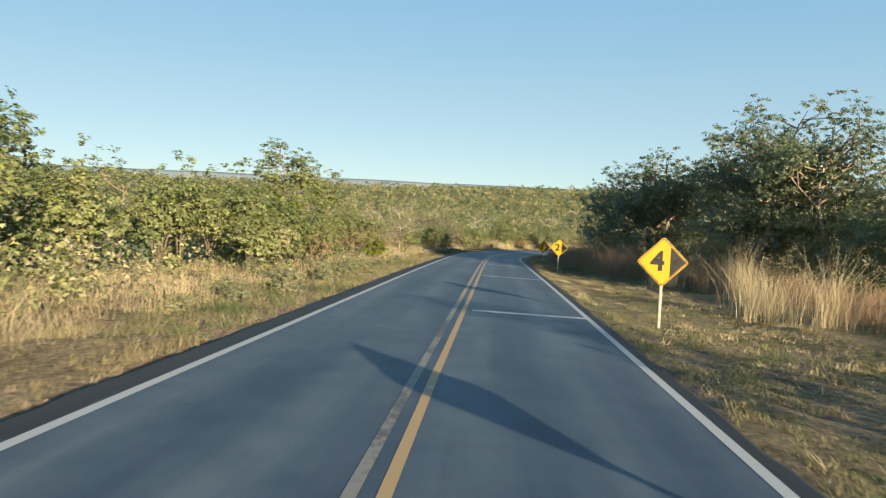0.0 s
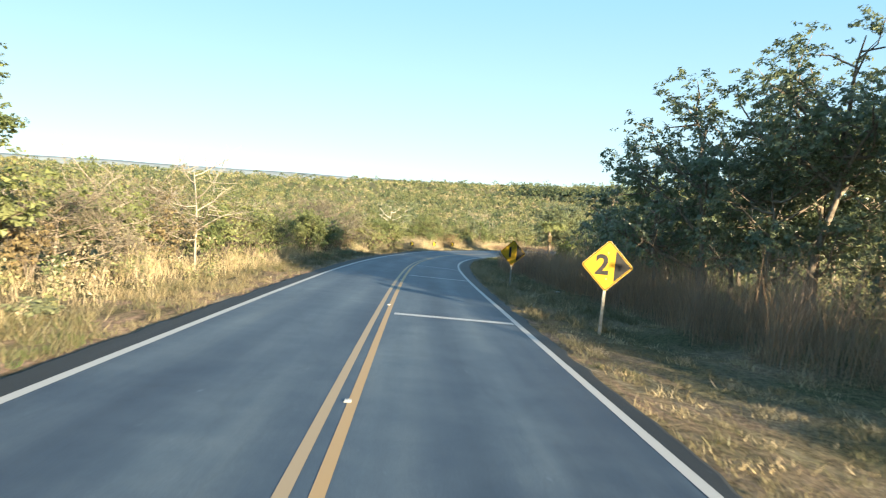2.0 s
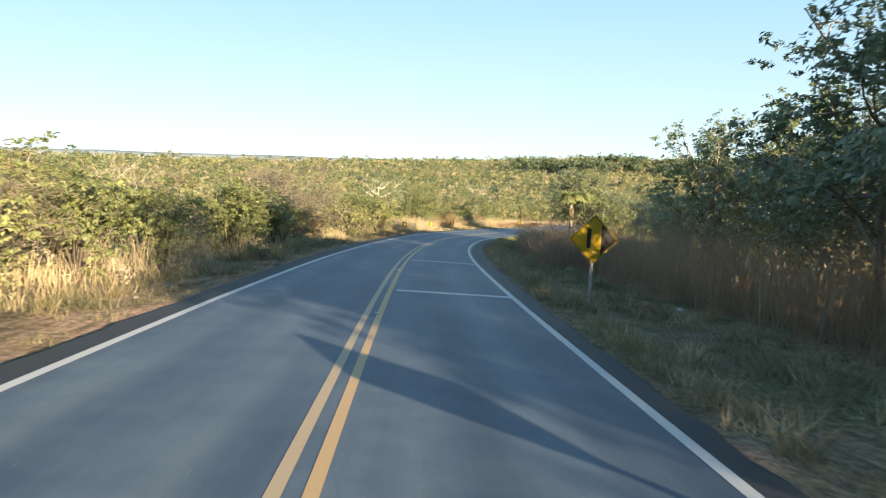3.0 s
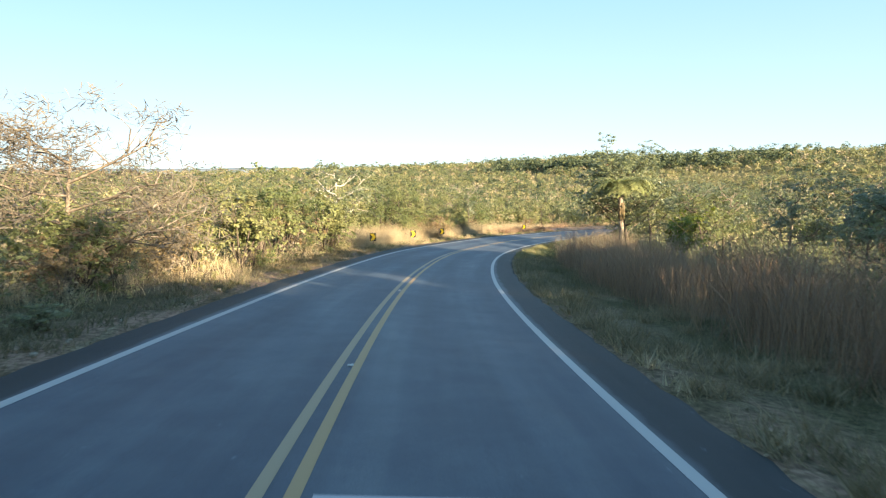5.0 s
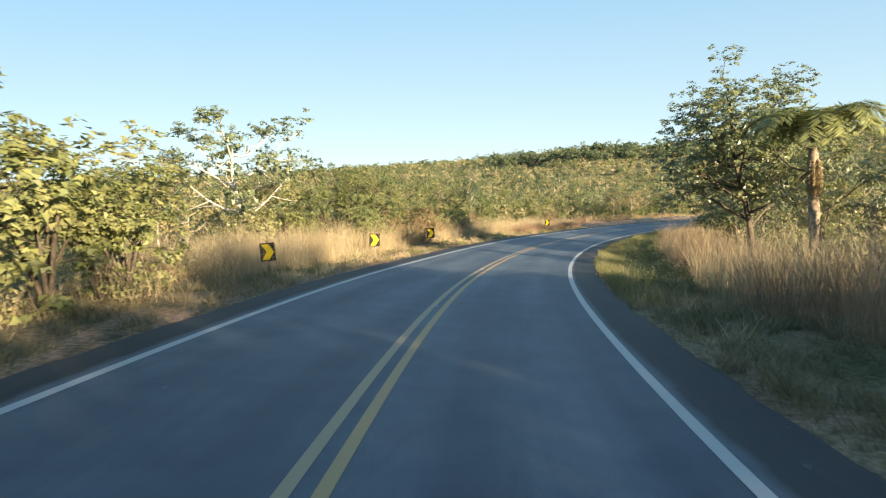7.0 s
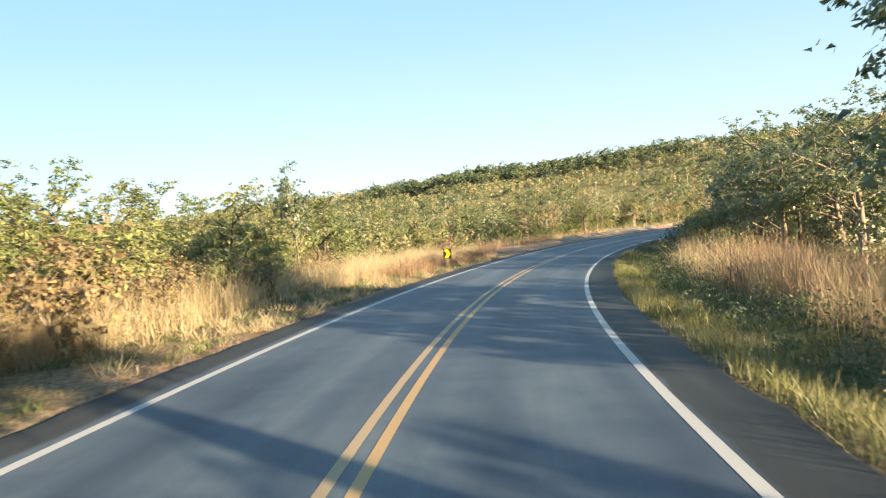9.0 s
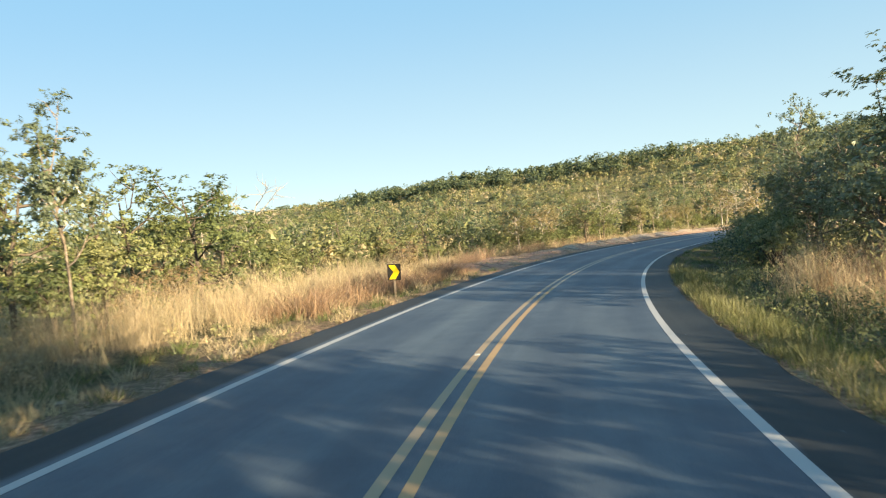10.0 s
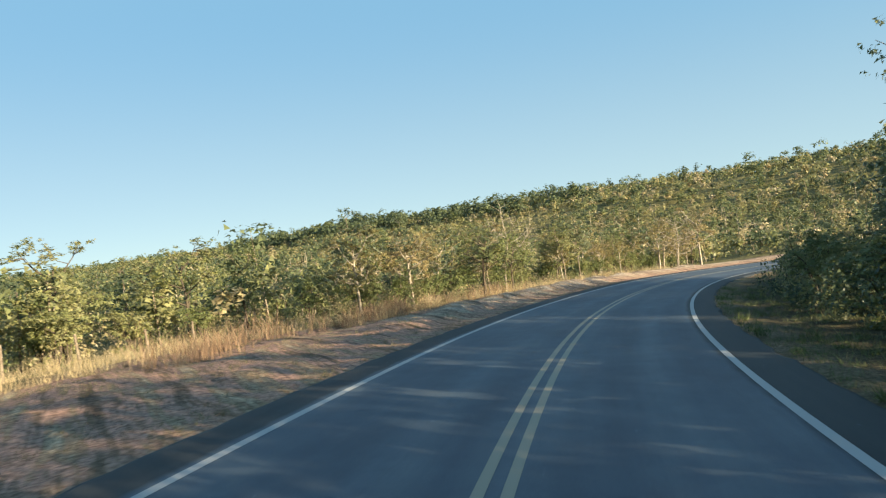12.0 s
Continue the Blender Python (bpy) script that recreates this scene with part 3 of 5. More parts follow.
def curve_sign(number, s, l, tilt, turn):
    root = new("warning_sign", None)
    x, y, z = ground_at(s, l)
    root.matrix_basis = pose(x, y, z, 0, tilt, turn - math.degrees(np.interp(s, SS, CH)))
    zc, half = 1.86, 0.7
    bm = bmesh.new()
    box(bm, 0, 0.05, 0.92, 0.08, 0.08, 2.24, 0.008)
    part("post", bm_mesh("post", bm, M_post), root, "weathered white timber post")
    plate = part("plate", bm_mesh("plate", prism(diamond(half, 0.07, zc), 0.0, 0.006), M_sign_back), root, "grey steel backing plate")
    part("face", bm_mesh("face", prism(diamond(half - 0.004, 0.066, zc), -0.004, -0.0005), M_sign_yellow), plate, "bright yellow film")
    outer, inner = diamond(half - 0.03, 0.055, zc), diamond(half - 0.055, 0.05, zc)
    bm = bmesh.new()
    vo, vi = [bm.verts.new((px, -0.007, pz)) for px, pz in outer], [bm.verts.new((px, -0.007, pz)) for px, pz in inner]
    for i in range(len(vo)):
        j = (i + 1) % len(vo)
        bm.faces.new((vo[i], vo[j], vi[j], vi[i]))
    bmesh.ops.recalc_face_normals(bm, faces=bm.faces)
    part("border", bm_mesh("border", bm, M_sign_black), plate, "thin black border line")
    e = 0.2
    w = half - 0.075 - e
    part("arrow_head", bm_mesh("arrow_head", prism([(e, zc - w), (e + w, zc), (e, zc + w)], -0.009, -0.005), M_sign_black), plate, "black triangle at the tip")
    if number:
        d = part("digit", digit_mesh(number, 0.74), plate, "black numeral " + number)
        d.location = (-0.14, -0.008, zc)
    for bz in (zc - 0.35, zc + 0.35):
        bm = bmesh.new()
        bmesh.ops.create_cone(bm, cap_ends=True, segments=8, radius1=0.014, radius2=0.012, depth=0.012, matrix=Matrix.Translation((0, -0.008, bz)) @ Matrix.Rotation(radians(90), 4, "X"))
        part("bolt", bm_mesh("bolt", bm, M_sign_back), plate)
    return tagged(root, "yellow diamond sign numbered " + number + " with black tip on timber post" if number else "yellow diamond sign with black tip on timber post", "road sign", "countdown signs before the curve")


curve_sign("4", 19.7, 5.45, -0.6, -3)
curve_sign("", 1.3, 5.3, 0, -3)
curve_sign("2", 55.4, 5.78, 1.6, -4)
curve_sign("1", 74.3, 5.66, 1.4, -3)


def chevron_sign(s, l, tilt, turn, h=1.0):
    root = new("chevron_sign", None)
    x, y, z = ground_at(s, l)
    root.matrix_basis = pose(x, y, z, 0, tilt, turn - math.degrees(np.interp(s, SS, CH)))
    bm = bmesh.new()
    box(bm, 0, 0.04, h / 2 + 0.1, 0.07, 0.07, h + 0.6, 0.006)
    part("post", bm_mesh("post", bm, M_bark), root, "weathered brown timber post")
    w, hh, r = 0.25, 0.31, 0.03
    pts = [(sx * (w - r) + r * math.cos(radians(a)), h + sz * (hh - r) + r * math.sin(radians(a))) for sx, sz, a0 in ((1, 1, 0), (-1, 1, 90), (-1, -1, 180), (1, -1, 270)) for a in (a0, a0 + 45, a0 + 90)]
    plate = part("plate", bm_mesh("plate", prism(pts, -0.004, 0.004), M_sign_black), root, "black rectangular plate with rounded corners")
    k = 0.26
    bm = bmesh.new()
    for sgn in (1, -1):
        q = [(-0.2, h + sgn * k), (0.04, h + sgn * k), (0.21, h), (-0.03, h)]
        vs = [bm.verts.new((px, -0.008, pz)) for px, pz in q]
        bm.faces.new(vs if sgn < 0 else vs[::-1])
    part("arrow", bm_mesh("arrow", bm, M_chevron_yellow), plate, "yellow arrow band pointing to the right")
    return tagged(root, "black chevron sign with yellow arrow on a low post", "road sign", "chevron signs round the curve")


chevron_sign(136.5, -6.6, -2, 16, 0.78)
chevron_sign(146.7, -5.9, 2, 18, 0.88)
chevron_sign(156.7, -5.65, -2, 18, 0.95)
chevron_sign(190.3, -5.4, 3, 14, 0.98)


# ---- old fence outside the curve ----
def fence_post(s, l, h, tilt, turn):
    bm = bmesh.new()
    bmesh.ops.create_cone(bm, cap_ends=True, segments=7, radius1=0.065, radius2=0.05, depth=h + 0.3, matrix=Matrix.Translation((0, 0, (h + 0.3) / 2 - 0.3)))
    ob = new("fence_post", bm_mesh("fence_post", bm, M_bark))
    ob.matrix_basis = pose(*ground_at(s, l), tilt, tilt * 0.6, turn)
    return tagged(ob, "weathered grey timber fence post in dry grass", "fence post", "posts of the old fence")


r = np.random.default_rng(61)
for k in range(9):
    fence_post(206 + 3.4 * k + r.uniform(-0.4, 0.4), -20.0 + 0.06 * k + r.uniform(-0.3, 0.3), r.uniform(1.1, 1.45), r.uniform(-5, 5), r.uniform(0, 90))


# ---- plants ----
def grow(g, h, spread, limbs=6, subs=4, fork=0.35, thin=1.0, wander=0.12):
    """Trunk and limbs, and the ends that carry leaves."""
    paths, ends = [], []
    top = np.array([g.normal() * 0.06 * h, g.normal() * 0.06 * h, h * 0.72])
    t = np.linspace(0, 1, 6)[:, None]
    trunk = t * top + np.sin(t * 5 + g.uniform(0, 6)) * 0.03 * h * np.array([[g.normal(), g.normal(), 0]]) * t
    r0 = 0.016 * h * thin
    paths.append([(p, r0 * (1.25 - 0.95 * k / 5)) for k, p in enumerate(trunk)])
    ends.append(trunk[-1] + np.array([0, 0, 0.1 * h]))
    for i in range(limbs):
        f = fork + (1 - fork) * (i + 0.4 * g.random()) / limbs
        base = np.array([np.interp(f, t[:, 0], trunk[:, c]) for c in range(3)])
        az = i * 2.4 + g.uniform(-0.5, 0.5)
        out = spread * (1.0 - 0.45 * f) * g.uniform(0.75, 1.15)
        tip = base + np.array([math.cos(az) * out, math.sin(az) * out, h * g.uniform(0.12, 0.3)])
        k = np.linspace(0, 1, 5)[:, None]
        limb = base + k * (tip - base) + np.array([0, 0, -0.08 * h]) * np.sin(k * 3.14) * g.uniform(-0.3, 1) + g.normal(size=(5, 3)) * wander * 0.15 * out * k
        paths.append([(p, r0 * 0.5 * (1.1 - 0.85 * j / 4)) for j, p in enumerate(limb)])
        ends.append(limb[-1])
        for j in range(subs):
            m = limb[1 + j % 4] * 0.6 + limb[min(4, 2 + j % 3)] * 0.4
            d = g.normal(size=3) * np.array([1, 1, 0.6]) + np.array([math.cos(az), math.sin(az), 0.7]) * 0.6
            tip2 = m + d / np.linalg.norm(d) * spread * g.uniform(0.25, 0.5)
            paths.append([(m, r0 * 0.24), ((m + tip2) / 2 + g.normal(size=3) * 0.04 * spread, r0 * 0.15), (tip2, r0 * 0.05)])
            ends.append(tip2)
    return paths, np.array(ends)


def tufts(g, ends, n, cluster, size):
    """Leaf places in small tufts round the twig ends, and the way they face."""
    m = max(len(ends), n // 13)
    k = np.concatenate([np.arange(len(ends)), g.integers(0, len(ends), m - len(ends))])
    off = g.normal(size=(m, 3))
    off /= np.linalg.norm(off, axis=1)[:, None]
    hub = ends[k] + off * (cluster * g.random(m) ** 0.5)[:, None] * np.array([1, 1, 0.65])
    j = g.integers(0, m, n)
    o = g.normal(size=(n, 3))
    o /= np.linalg.norm(o, axis=1)[:, None]
    cent = hub[j] + o * (1.25 * size * g.random(n) ** 0.5)[:, None] * np.array([1, 1, 0.55])
    cent[:, 2] = abs(cent[:, 2] - 0.04) + 0.04
    out = cent - ends.mean(axis=0)
    out /= np.linalg.norm(out, axis=1)[:, None] + 1e-9
    face = out * 0.5 + o * 0.45 + np.array([0, 0, 0.35])
    return cent, face


def plant(kind, g, h, spread, bark, leaf, n_leaf, size, cluster, label, category, aspect=0.75, droop=0.0, flat=0.1, **kw):
    """A tree or bush: an empty with a trunk and, where it has leaves, a crown."""
    root = new(kind, None)
    paths, ends = grow(g, h, spread, **kw)
    v, f = tubes(paths, 4)
    part("trunk", mesh_of("trunk", v, f, bark, None, True), root, "bare forked trunk and limbs" if not n_leaf else "")
    if n_leaf:
        cent, face = tufts(g, ends, n_leaf, cluster, size)
        v, f = leaves(cent, size * g.uniform(0.6, 1.3, n_leaf), g, aspect, flat, droop, None if aspect < 0.3 else face)
        part("crown", mesh_of("crown", v, f, leaf), root)
    return tagged(root, label, category)


def stems(g, h, spread, n):
    """Several stems from one root, with ends for leaves."""
    paths, ends = [], []
    for i in range(n):
        az = i * 2.4 + g.uniform(-0.4, 0.4)
        tip = np.array([math.cos(az) * spread * g.uniform(0.3, 1), math.sin(az) * spread * g.uniform(0.3, 1), h * g.uniform(0.55, 1)])
        k = np.linspace(0, 1, 5)[:, None]
        p = k * tip + np.array([0, 0, 0.2 * h]) * np.sin(k * 3.14) + g.normal(size=(5, 3)) * 0.05 * h * k
        paths.append([(q, 0.022 * h / (1 + 0.3 * n) * 2 * (1.1 - 0.95 * j / 4)) for j, q in enumerate(p)])
        ends += [p[2] * 0.9, p[3], p[4]]
        for j in range(4):
            b0 = p[1 + j % 4]
            d = g.normal(size=3) + np.array([0, 0, 0.5])
            e = b0 + d / np.linalg.norm(d) * 0.3 * h
            e[2] = max(e[2], 0.15)
            paths.append([(b0, 0.006 * h / 2), ((b0 + e) / 2 + g.normal(size=3) * 0.02 * h, 0.004 * h / 2), (e, 0.0015 * h / 2)])
            ends.append(e)
    return paths, np.array(ends)


def bush(kind, g, h, spread, leaf, n_leaf, size, cluster, label, category="bush", n=7, bark=None):
    root = new(kind, None)
    paths, ends = stems(g, h, spread, n)
    v, f = tubes(paths, 4)
    part("stem", mesh_of("stem", v, f, bark or M_bark, None, True), root)
    if n_leaf:
        cent, face = tufts(g, ends, n_leaf, cluster, size)
        v, f = leaves(cent, size * g.uniform(0.6, 1.3, n_leaf), g, face=face)
        part("crown", mesh_of("crown", v, f, leaf), root)
    return tagged(root, label, category)


def palm(kind, g, trunk_h, n, length, label, lean_up=0.9, dead=0, bow=2.0):
    """Feather palm: trunk, arching fronds, and dead fronds hanging below."""
    root = new(kind, None)
    z = np.linspace(0, trunk_h, 7)
    v, f = tubes([[((0.04 * math.sin(q), 0.03 * q / max(trunk_h, 0.1), q), 0.16 + 0.05 * (i % 2)) for i, q in enumerate(z)]], 9)
    part("trunk", mesh_of("trunk", v, f, M_bark, None, True), root, "grey ringed palm trunk")
    for live in (True, False):
        for i in range(n if live else dead):
            az = i * 2.4 + g.uniform(-0.3, 0.3)
            up = lean_up * g.uniform(0.35, 1.1) if live else -2.4
            L = length * g.uniform(0.8, 1.1) * (1 if live else 0.6)
            k = np.linspace(0, 1, 12)
            ang = np.arctan(up * 1.6) - (bow if live else 0.6) * k ** 1.3
            dr, dz = np.cumsum(np.cos(ang)) * L / 12, np.cumsum(np.sin(ang)) * L / 12
            rib = np.stack([math.cos(az) * dr, math.sin(az) * dr, trunk_h + dz], 1)
            vs, fs = tubes([[(p, 0.02 * (1.1 - j / 12)) for j, p in enumerate(rib)]], 4)
            tang = np.gradient(rib, axis=0)
            tang /= np.linalg.norm(tang, axis=1)[:, None]
            sidev = np.cross(tang, np.array([0, 0, 1.0]))
            sidev /= np.linalg.norm(sidev, axis=1)[:, None] + 1e-9
            lv, lf, base = [], [], len(vs)
            for j in np.arange(1.5, 11.9, 0.22):
                p = np.array([np.interp(j, range(12), rib[:, c]) for c in range(3)])
                a = int(min(11, j))
                for sg in (1, -1):
                    ll = (0.22 if bow < 2.3 else 0.27) * length * (1.05 - 0.65 * abs(j / 12 - 0.4)) * g.uniform(0.8, 1.15) * (1 if live else 0.45)
                    d = sidev[a] * sg + tang[a] * 0.6 + np.array([0, 0, (-0.25 if bow < 2.3 else -0.7) + g.normal() * 0.15])
                    tip = p + d / np.linalg.norm(d) * ll
                    mid_p, wv = p * 0.55 + tip * 0.45, tang[a] * 0.035
                    lv += [p, mid_p + wv, tip, mid_p - wv]
                    lf.append([base + len(lv) - 4 + q for q in range(4)])
            part("frond" if live else "dead_frond", mesh_of("frond", np.concatenate([vs, np.array(lv)]), np.concatenate([fs, np.array(lf)]), M_palm if live else M_leaf_dry), root)
    return tagged(root, label, "palm")


def put(src, first, s, l, scale, turn, sink=0.05, label=""):
    """Place a plant: the first time the original itself, then copies."""
    x, y, z = ground_at(s, l)
    sc = scale if isinstance(scale, tuple) else (scale, scale, scale)
    m = pose(x, y, z - sink, 0, 0, turn) @ Matrix.Diagonal((*sc, 1))
    if id(src) not in first:
        first.add(id(src))
        src.matrix_basis = m
        return src
    ob = copy_thing(src, Matrix())
    ob.matrix_basis = m
    return ob


g = np.random.default_rng(11)
BROAD = [plant("tree", g, 9.0, 3.9, M_bark, M_leaf_dark, 7000, 0.2, 1.0, "broad dark green tree with a dense crown beside the road", "tree", limbs=9, subs=6, fork=0.2) for _ in range(3)]
LIGHT = [plant("tree", g, 7.0, 2.6, M_dark_bark, M_leaf, 3600, 0.18, 0.75, "light green savanna tree with an open crown among bushes", "tree", limbs=7, subs=4, fork=0.25) for _ in range(3)]
TAN = [plant("tree", g, 7.2, 2.5, M_pale_bark, M_leaf_tan, 2600, 0.19, 0.7, "half-dry tan-leaved tree with a pale thin trunk", "tree", limbs=7, subs=4, fork=0.4) for _ in range(2)]
AIRY = [plant("slender_tree", g, 8.5, 2.1, M_bark, lf, 5600, 0.18, 0.7, "slender tree with a loose airy crown above the scrub", "tree", limbs=9, subs=4, fork=0.45, thin=0.65) for lf in (M_leaf, M_leaf_dark)]
BARE = [plant("bare_tree", g, 7.0, 3.2, M_pale_bark, None, 0, 0, 0, "leafless pale grey tree standing in the scrub", "tree", limbs=11, subs=9, fork=0.25, thin=0.6) for _ in range(2)]
BUSH = [bush("bush", g, 3.2, 1.7, M_leaf, 2900, 0.165, 0.6, "yellow-green leafy bush at the edge of the woods", n=6, bark=M_dark_bark) for _ in range(3)]
LOW = [bush("low_shrub", g, 0.75, 0.65, M_sage, 700, 0.09, 0.2, "low grey-green shrub growing beside the asphalt", n=9) for _ in range(2)]
BRIGHT = [bush("bush", g, 2.4, 1.3, M_leaf_bright, 2400, 0.2, 0.45, "bright fresh green bush catching the sun") for _ in range(1)]
DRY = [bush("dry_bush", g, 2.4, 1.4, M_leaf_dry, 1300, 0.15, 0.5, "brown dried-out bush with bare twigs", n=11) for _ in range(2)]
TWIGGY = plant("bare_tree", g, 5.6, 4.0, M_bark, M_twig, 6500, 0.4, 0.8, "nearly leafless tree with a haze of pinkish-brown twigs", "tree", aspect=0.1, limbs=13, subs=8, fork=0.06, thin=1.1)
WHITE = plant("white_barked_tree", g, 8.6, 4.6, M_white_bark, M_leaf_dark, 5000, 0.22, 0.75, "white-barked tree with sparse leaf tufts at the limb tips", "tree", limbs=9, subs=5, fork=0.34, thin=1.0)
TALL = plant("tree", g, 10.4, 4.2, M_bark, M_leaf_dark, 9500, 0.185, 1.05, "tall dark green tree with a high spreading crown", "tree", limbs=10, subs=6, fork=0.6)
GIANT = plant("tree", g, 12.2, 4.8, M_dark_bark, M_leaf_dark, 27000, 0.25, 1.5, "tall green tree with an open crown behind a palm", "tree", limbs=15, subs=6, fork=0.22)
first = set()
# landmark trees
put(AIRY[0], first, 52.0, -14.4, (1.4, 1.4, 1.08), 20)
put(AIRY[0], first, 60.5, -13.8, (0.9, 0.9, 0.92), 140)
put(LIGHT[2], first, 46.0, -16.5, 0.6, 80)
put(BROAD[2], first, 85.6, 13.4, (0.7, 0.7, 0.88), 30)
put(TWIGGY, first, 104.5, -10.2, (1.15, 1.15, 1.0), 70)
put(WHITE, first, 149.0, -13.9, (0.97, 0.97, 0.95), 40)
put(TWIGGY, first, 124, -15.5, 0.8, 200)
put(BARE[1], first, 217.4, -30, 1.55, 0)
put(LIGHT[0], first, 22, -17, 0.98, 15)
put(LIGHT[2], first, 26.5, -18.5, 0.98, 200)
put(LIGHT[1], first, 18.5, -16, 0.9, 120)
put(BARE[1], first, 296, -9.5, 1.2, 200)
put(AIRY[1], first, 180.0, -10.1, (0.5, 0.5, 0.74), 0)
short = palm("stemless_palm", g, 0.5, 11, 3.4, "stemless palm with upright feathery leaves in the scrub", 2.2)
put(short, first, 112.5, -16.0, 1.4, 0, 0.3)
tall = palm("palm", g, 4.7, 46, 3.1, "pale green feather palm with hanging dead fronds under its crown", 2.7, 24, 2.2)
put(tall, first, 143.0, 12.5, 1.06, 0)
put(GIANT, first, 160, 13.4, (1.0, 1.0, 0.88), 0)
put(BROAD[2], first, 149, 19.0, (0.8, 0.8, 0.8), 160)
put(LIGHT[0], first, 153, 15.5, 1.05, 60)
put(LIGHT[1], first, 190.5, -27, 1.25, 60)
put(BROAD[0], first, 225.0, 13.2, (0.85, 0.85, 1.3), 0)
put(BROAD[1], first, 228.5, 15.0, (0.85, 0.85, 1.15), 80)
put(BARE[0], first, 258, -13.2, 1.15, 130)
put(TAN[0], first, 308, -11.5, 1.3, 40)
put(TAN[1], first, 297, -12.5, 1.1, 140)


def row(kinds, s0, s1, step, l0, l1, lo, hi, seed):
    """Plants strewn along one side of the road."""
    r = np.random.default_rng(seed)
    s = s0
    while s < s1:
        k = kinds[r.integers(0, len(kinds))]
        sc = r.uniform(lo, hi)
        put(k, first, s + r.uniform(-0.4, 0.4) * step, r.uniform(l0, l1), (sc * r.uniform(0.85, 1.2), sc * r.uniform(0.85, 1.2), sc), r.uniform(0, 360))
        s += step * r.uniform(0.75, 1.25)


# left side
row(BUSH, 4, 34, 2.4, -16, -11.5, 0.85, 1.25, 21)
row(LIGHT + BROAD[:1], 0, 40, 4.5, -25, -16, 0.58, 0.78, 27)
row(BUSH + BUSH + BUSH + BUSH + DRY, 28, 84, 2.3, -10.2, -8.0, 0.7, 1.05, 22)
row(BUSH + BUSH + DRY, 84, 93, 1.7, -8.9, -7.2, 0.7, 1.0, 44)
row(DRY + DRY + BUSH, 93, 112, 1.7, -8.8, -7.3, 0.5, 0.8, 68)
row(BUSH + BUSH + DRY, 112, 133, 1.7, -8.9, -6.9, 0.8, 1.2, 69)
row(DRY + DRY + BUSH, 152, 176, 2.0, -10, -8, 0.6, 0.9, 45)
row(LIGHT + BUSH, 34, 60, 2.6, -16, -11.5, 0.55, 0.75, 23)
row(LIGHT + BUSH + BUSH, 60, 100, 2.6, -16, -11.5, 0.55, 0.8, 40)
row(LIGHT + BUSH, 112.5, 134, 2.4, -15, -10.5, 0.5, 0.7, 64)
row(BUSH, 98, 112, 2.4, -16, -12.5, 0.8, 1.0, 70)
row(LIGHT + TAN, 40, 132, 6.0, -22, -17, 0.55, 0.78, 28)
row(BUSH + DRY, 148, 190, 2.6, -14, -11, 0.7, 1.0, 24)
row(LIGHT + BUSH, 151, 178, 2.4, -14.5, -11, 0.7, 0.9, 73)
row(LIGHT + BUSH + TAN, 134, 170, 2.8, -22, -15, 0.65, 0.9, 25)
row(LIGHT, 168, 198, 2.6, -24, -14.5, 0.76, 0.98, 41)
row(LIGHT + BUSH, 198, 240, 2.2, -30, -21.5, 0.75, 0.98, 46)
row(BUSH, 198, 234, 2.6, -24, -20.5, 0.6, 0.9, 29)
row(BUSH, 234, 312, 2.6, -16, -13, 0.6, 0.9, 47)
row(LIGHT + AIRY + TAN + TAN, 236, 312, 2.1, -18, -11.5, 0.65, 0.88, 26)
put(DRY[0], first, 161.5, -7.7, 1.05, 30)
put(DRY[1], first, 163.5, -8.2, 0.9, 130)
put(DRY[1], first, 199.5, -8.2, 0.9, 70)
put(DRY[0], first, 202.5, -9.2, 0.8, 10)
for s, l, k in ((65.5, -8.3, 0.8), (60, -9.4, 0.62), (67, -10.2, 0.55), (79, -9.6, 0.58), (97, -9.8, 0.52)):
    put(BARE[int(s) % 2], first, s, l, k, s * 29)
for s, l, k in ((57, -9.6, 0.55), (64, -10.5, 0.62), (71, -9.4, 0.5), (83, -10.6, 0.6), (93, -9.8, 0.55)):
    put(TWIGGY, first, s, l, k, s * 53)
put(BRIGHT[0], first, 43.5, -6.7, 0.62, 10)
put(BRIGHT[0], first, 36, -10.4, 1.35, 130)
put(BUSH[1], first, 32, -10.8, 1.25, 30)
for s, l, k in ((16, -6.8, 1.1), (19, -6.4, 1.2), (20.5, -7.4, 1.3), (22, -5.9, 1.2), (24.5, -6.6, 1.5), (26, -7.6, 1.3), (27.5, -5.7, 1.3), (29, -6.6, 1.6), (31.5, -5.8, 1.2), (33, -7.0, 1.5), (34, -6.1, 1.5), (36.5, -5.6, 1.1), (38, -6.8, 1.4), (40, -6.0, 1.3), (46, -5.8, 1.1), (50, -6.3, 1.2), (84, -5.8, 1.2), (87, -6.0, 1.0), (92, -5.7, 1.1), (96, -6.0, 1.2)):
    put(LOW[int(s) % 2], first, s, l, (0.85 * k, 0.85 * k, 0.6 * k), s * 71)
put(BRIGHT[0], first, 128, 15, 1.2, 90)
put(BROAD[1], first, 166, 13.2, 0.6, 200)
put(BUSH[0], first, 170, 12.6, 0.9, 20)
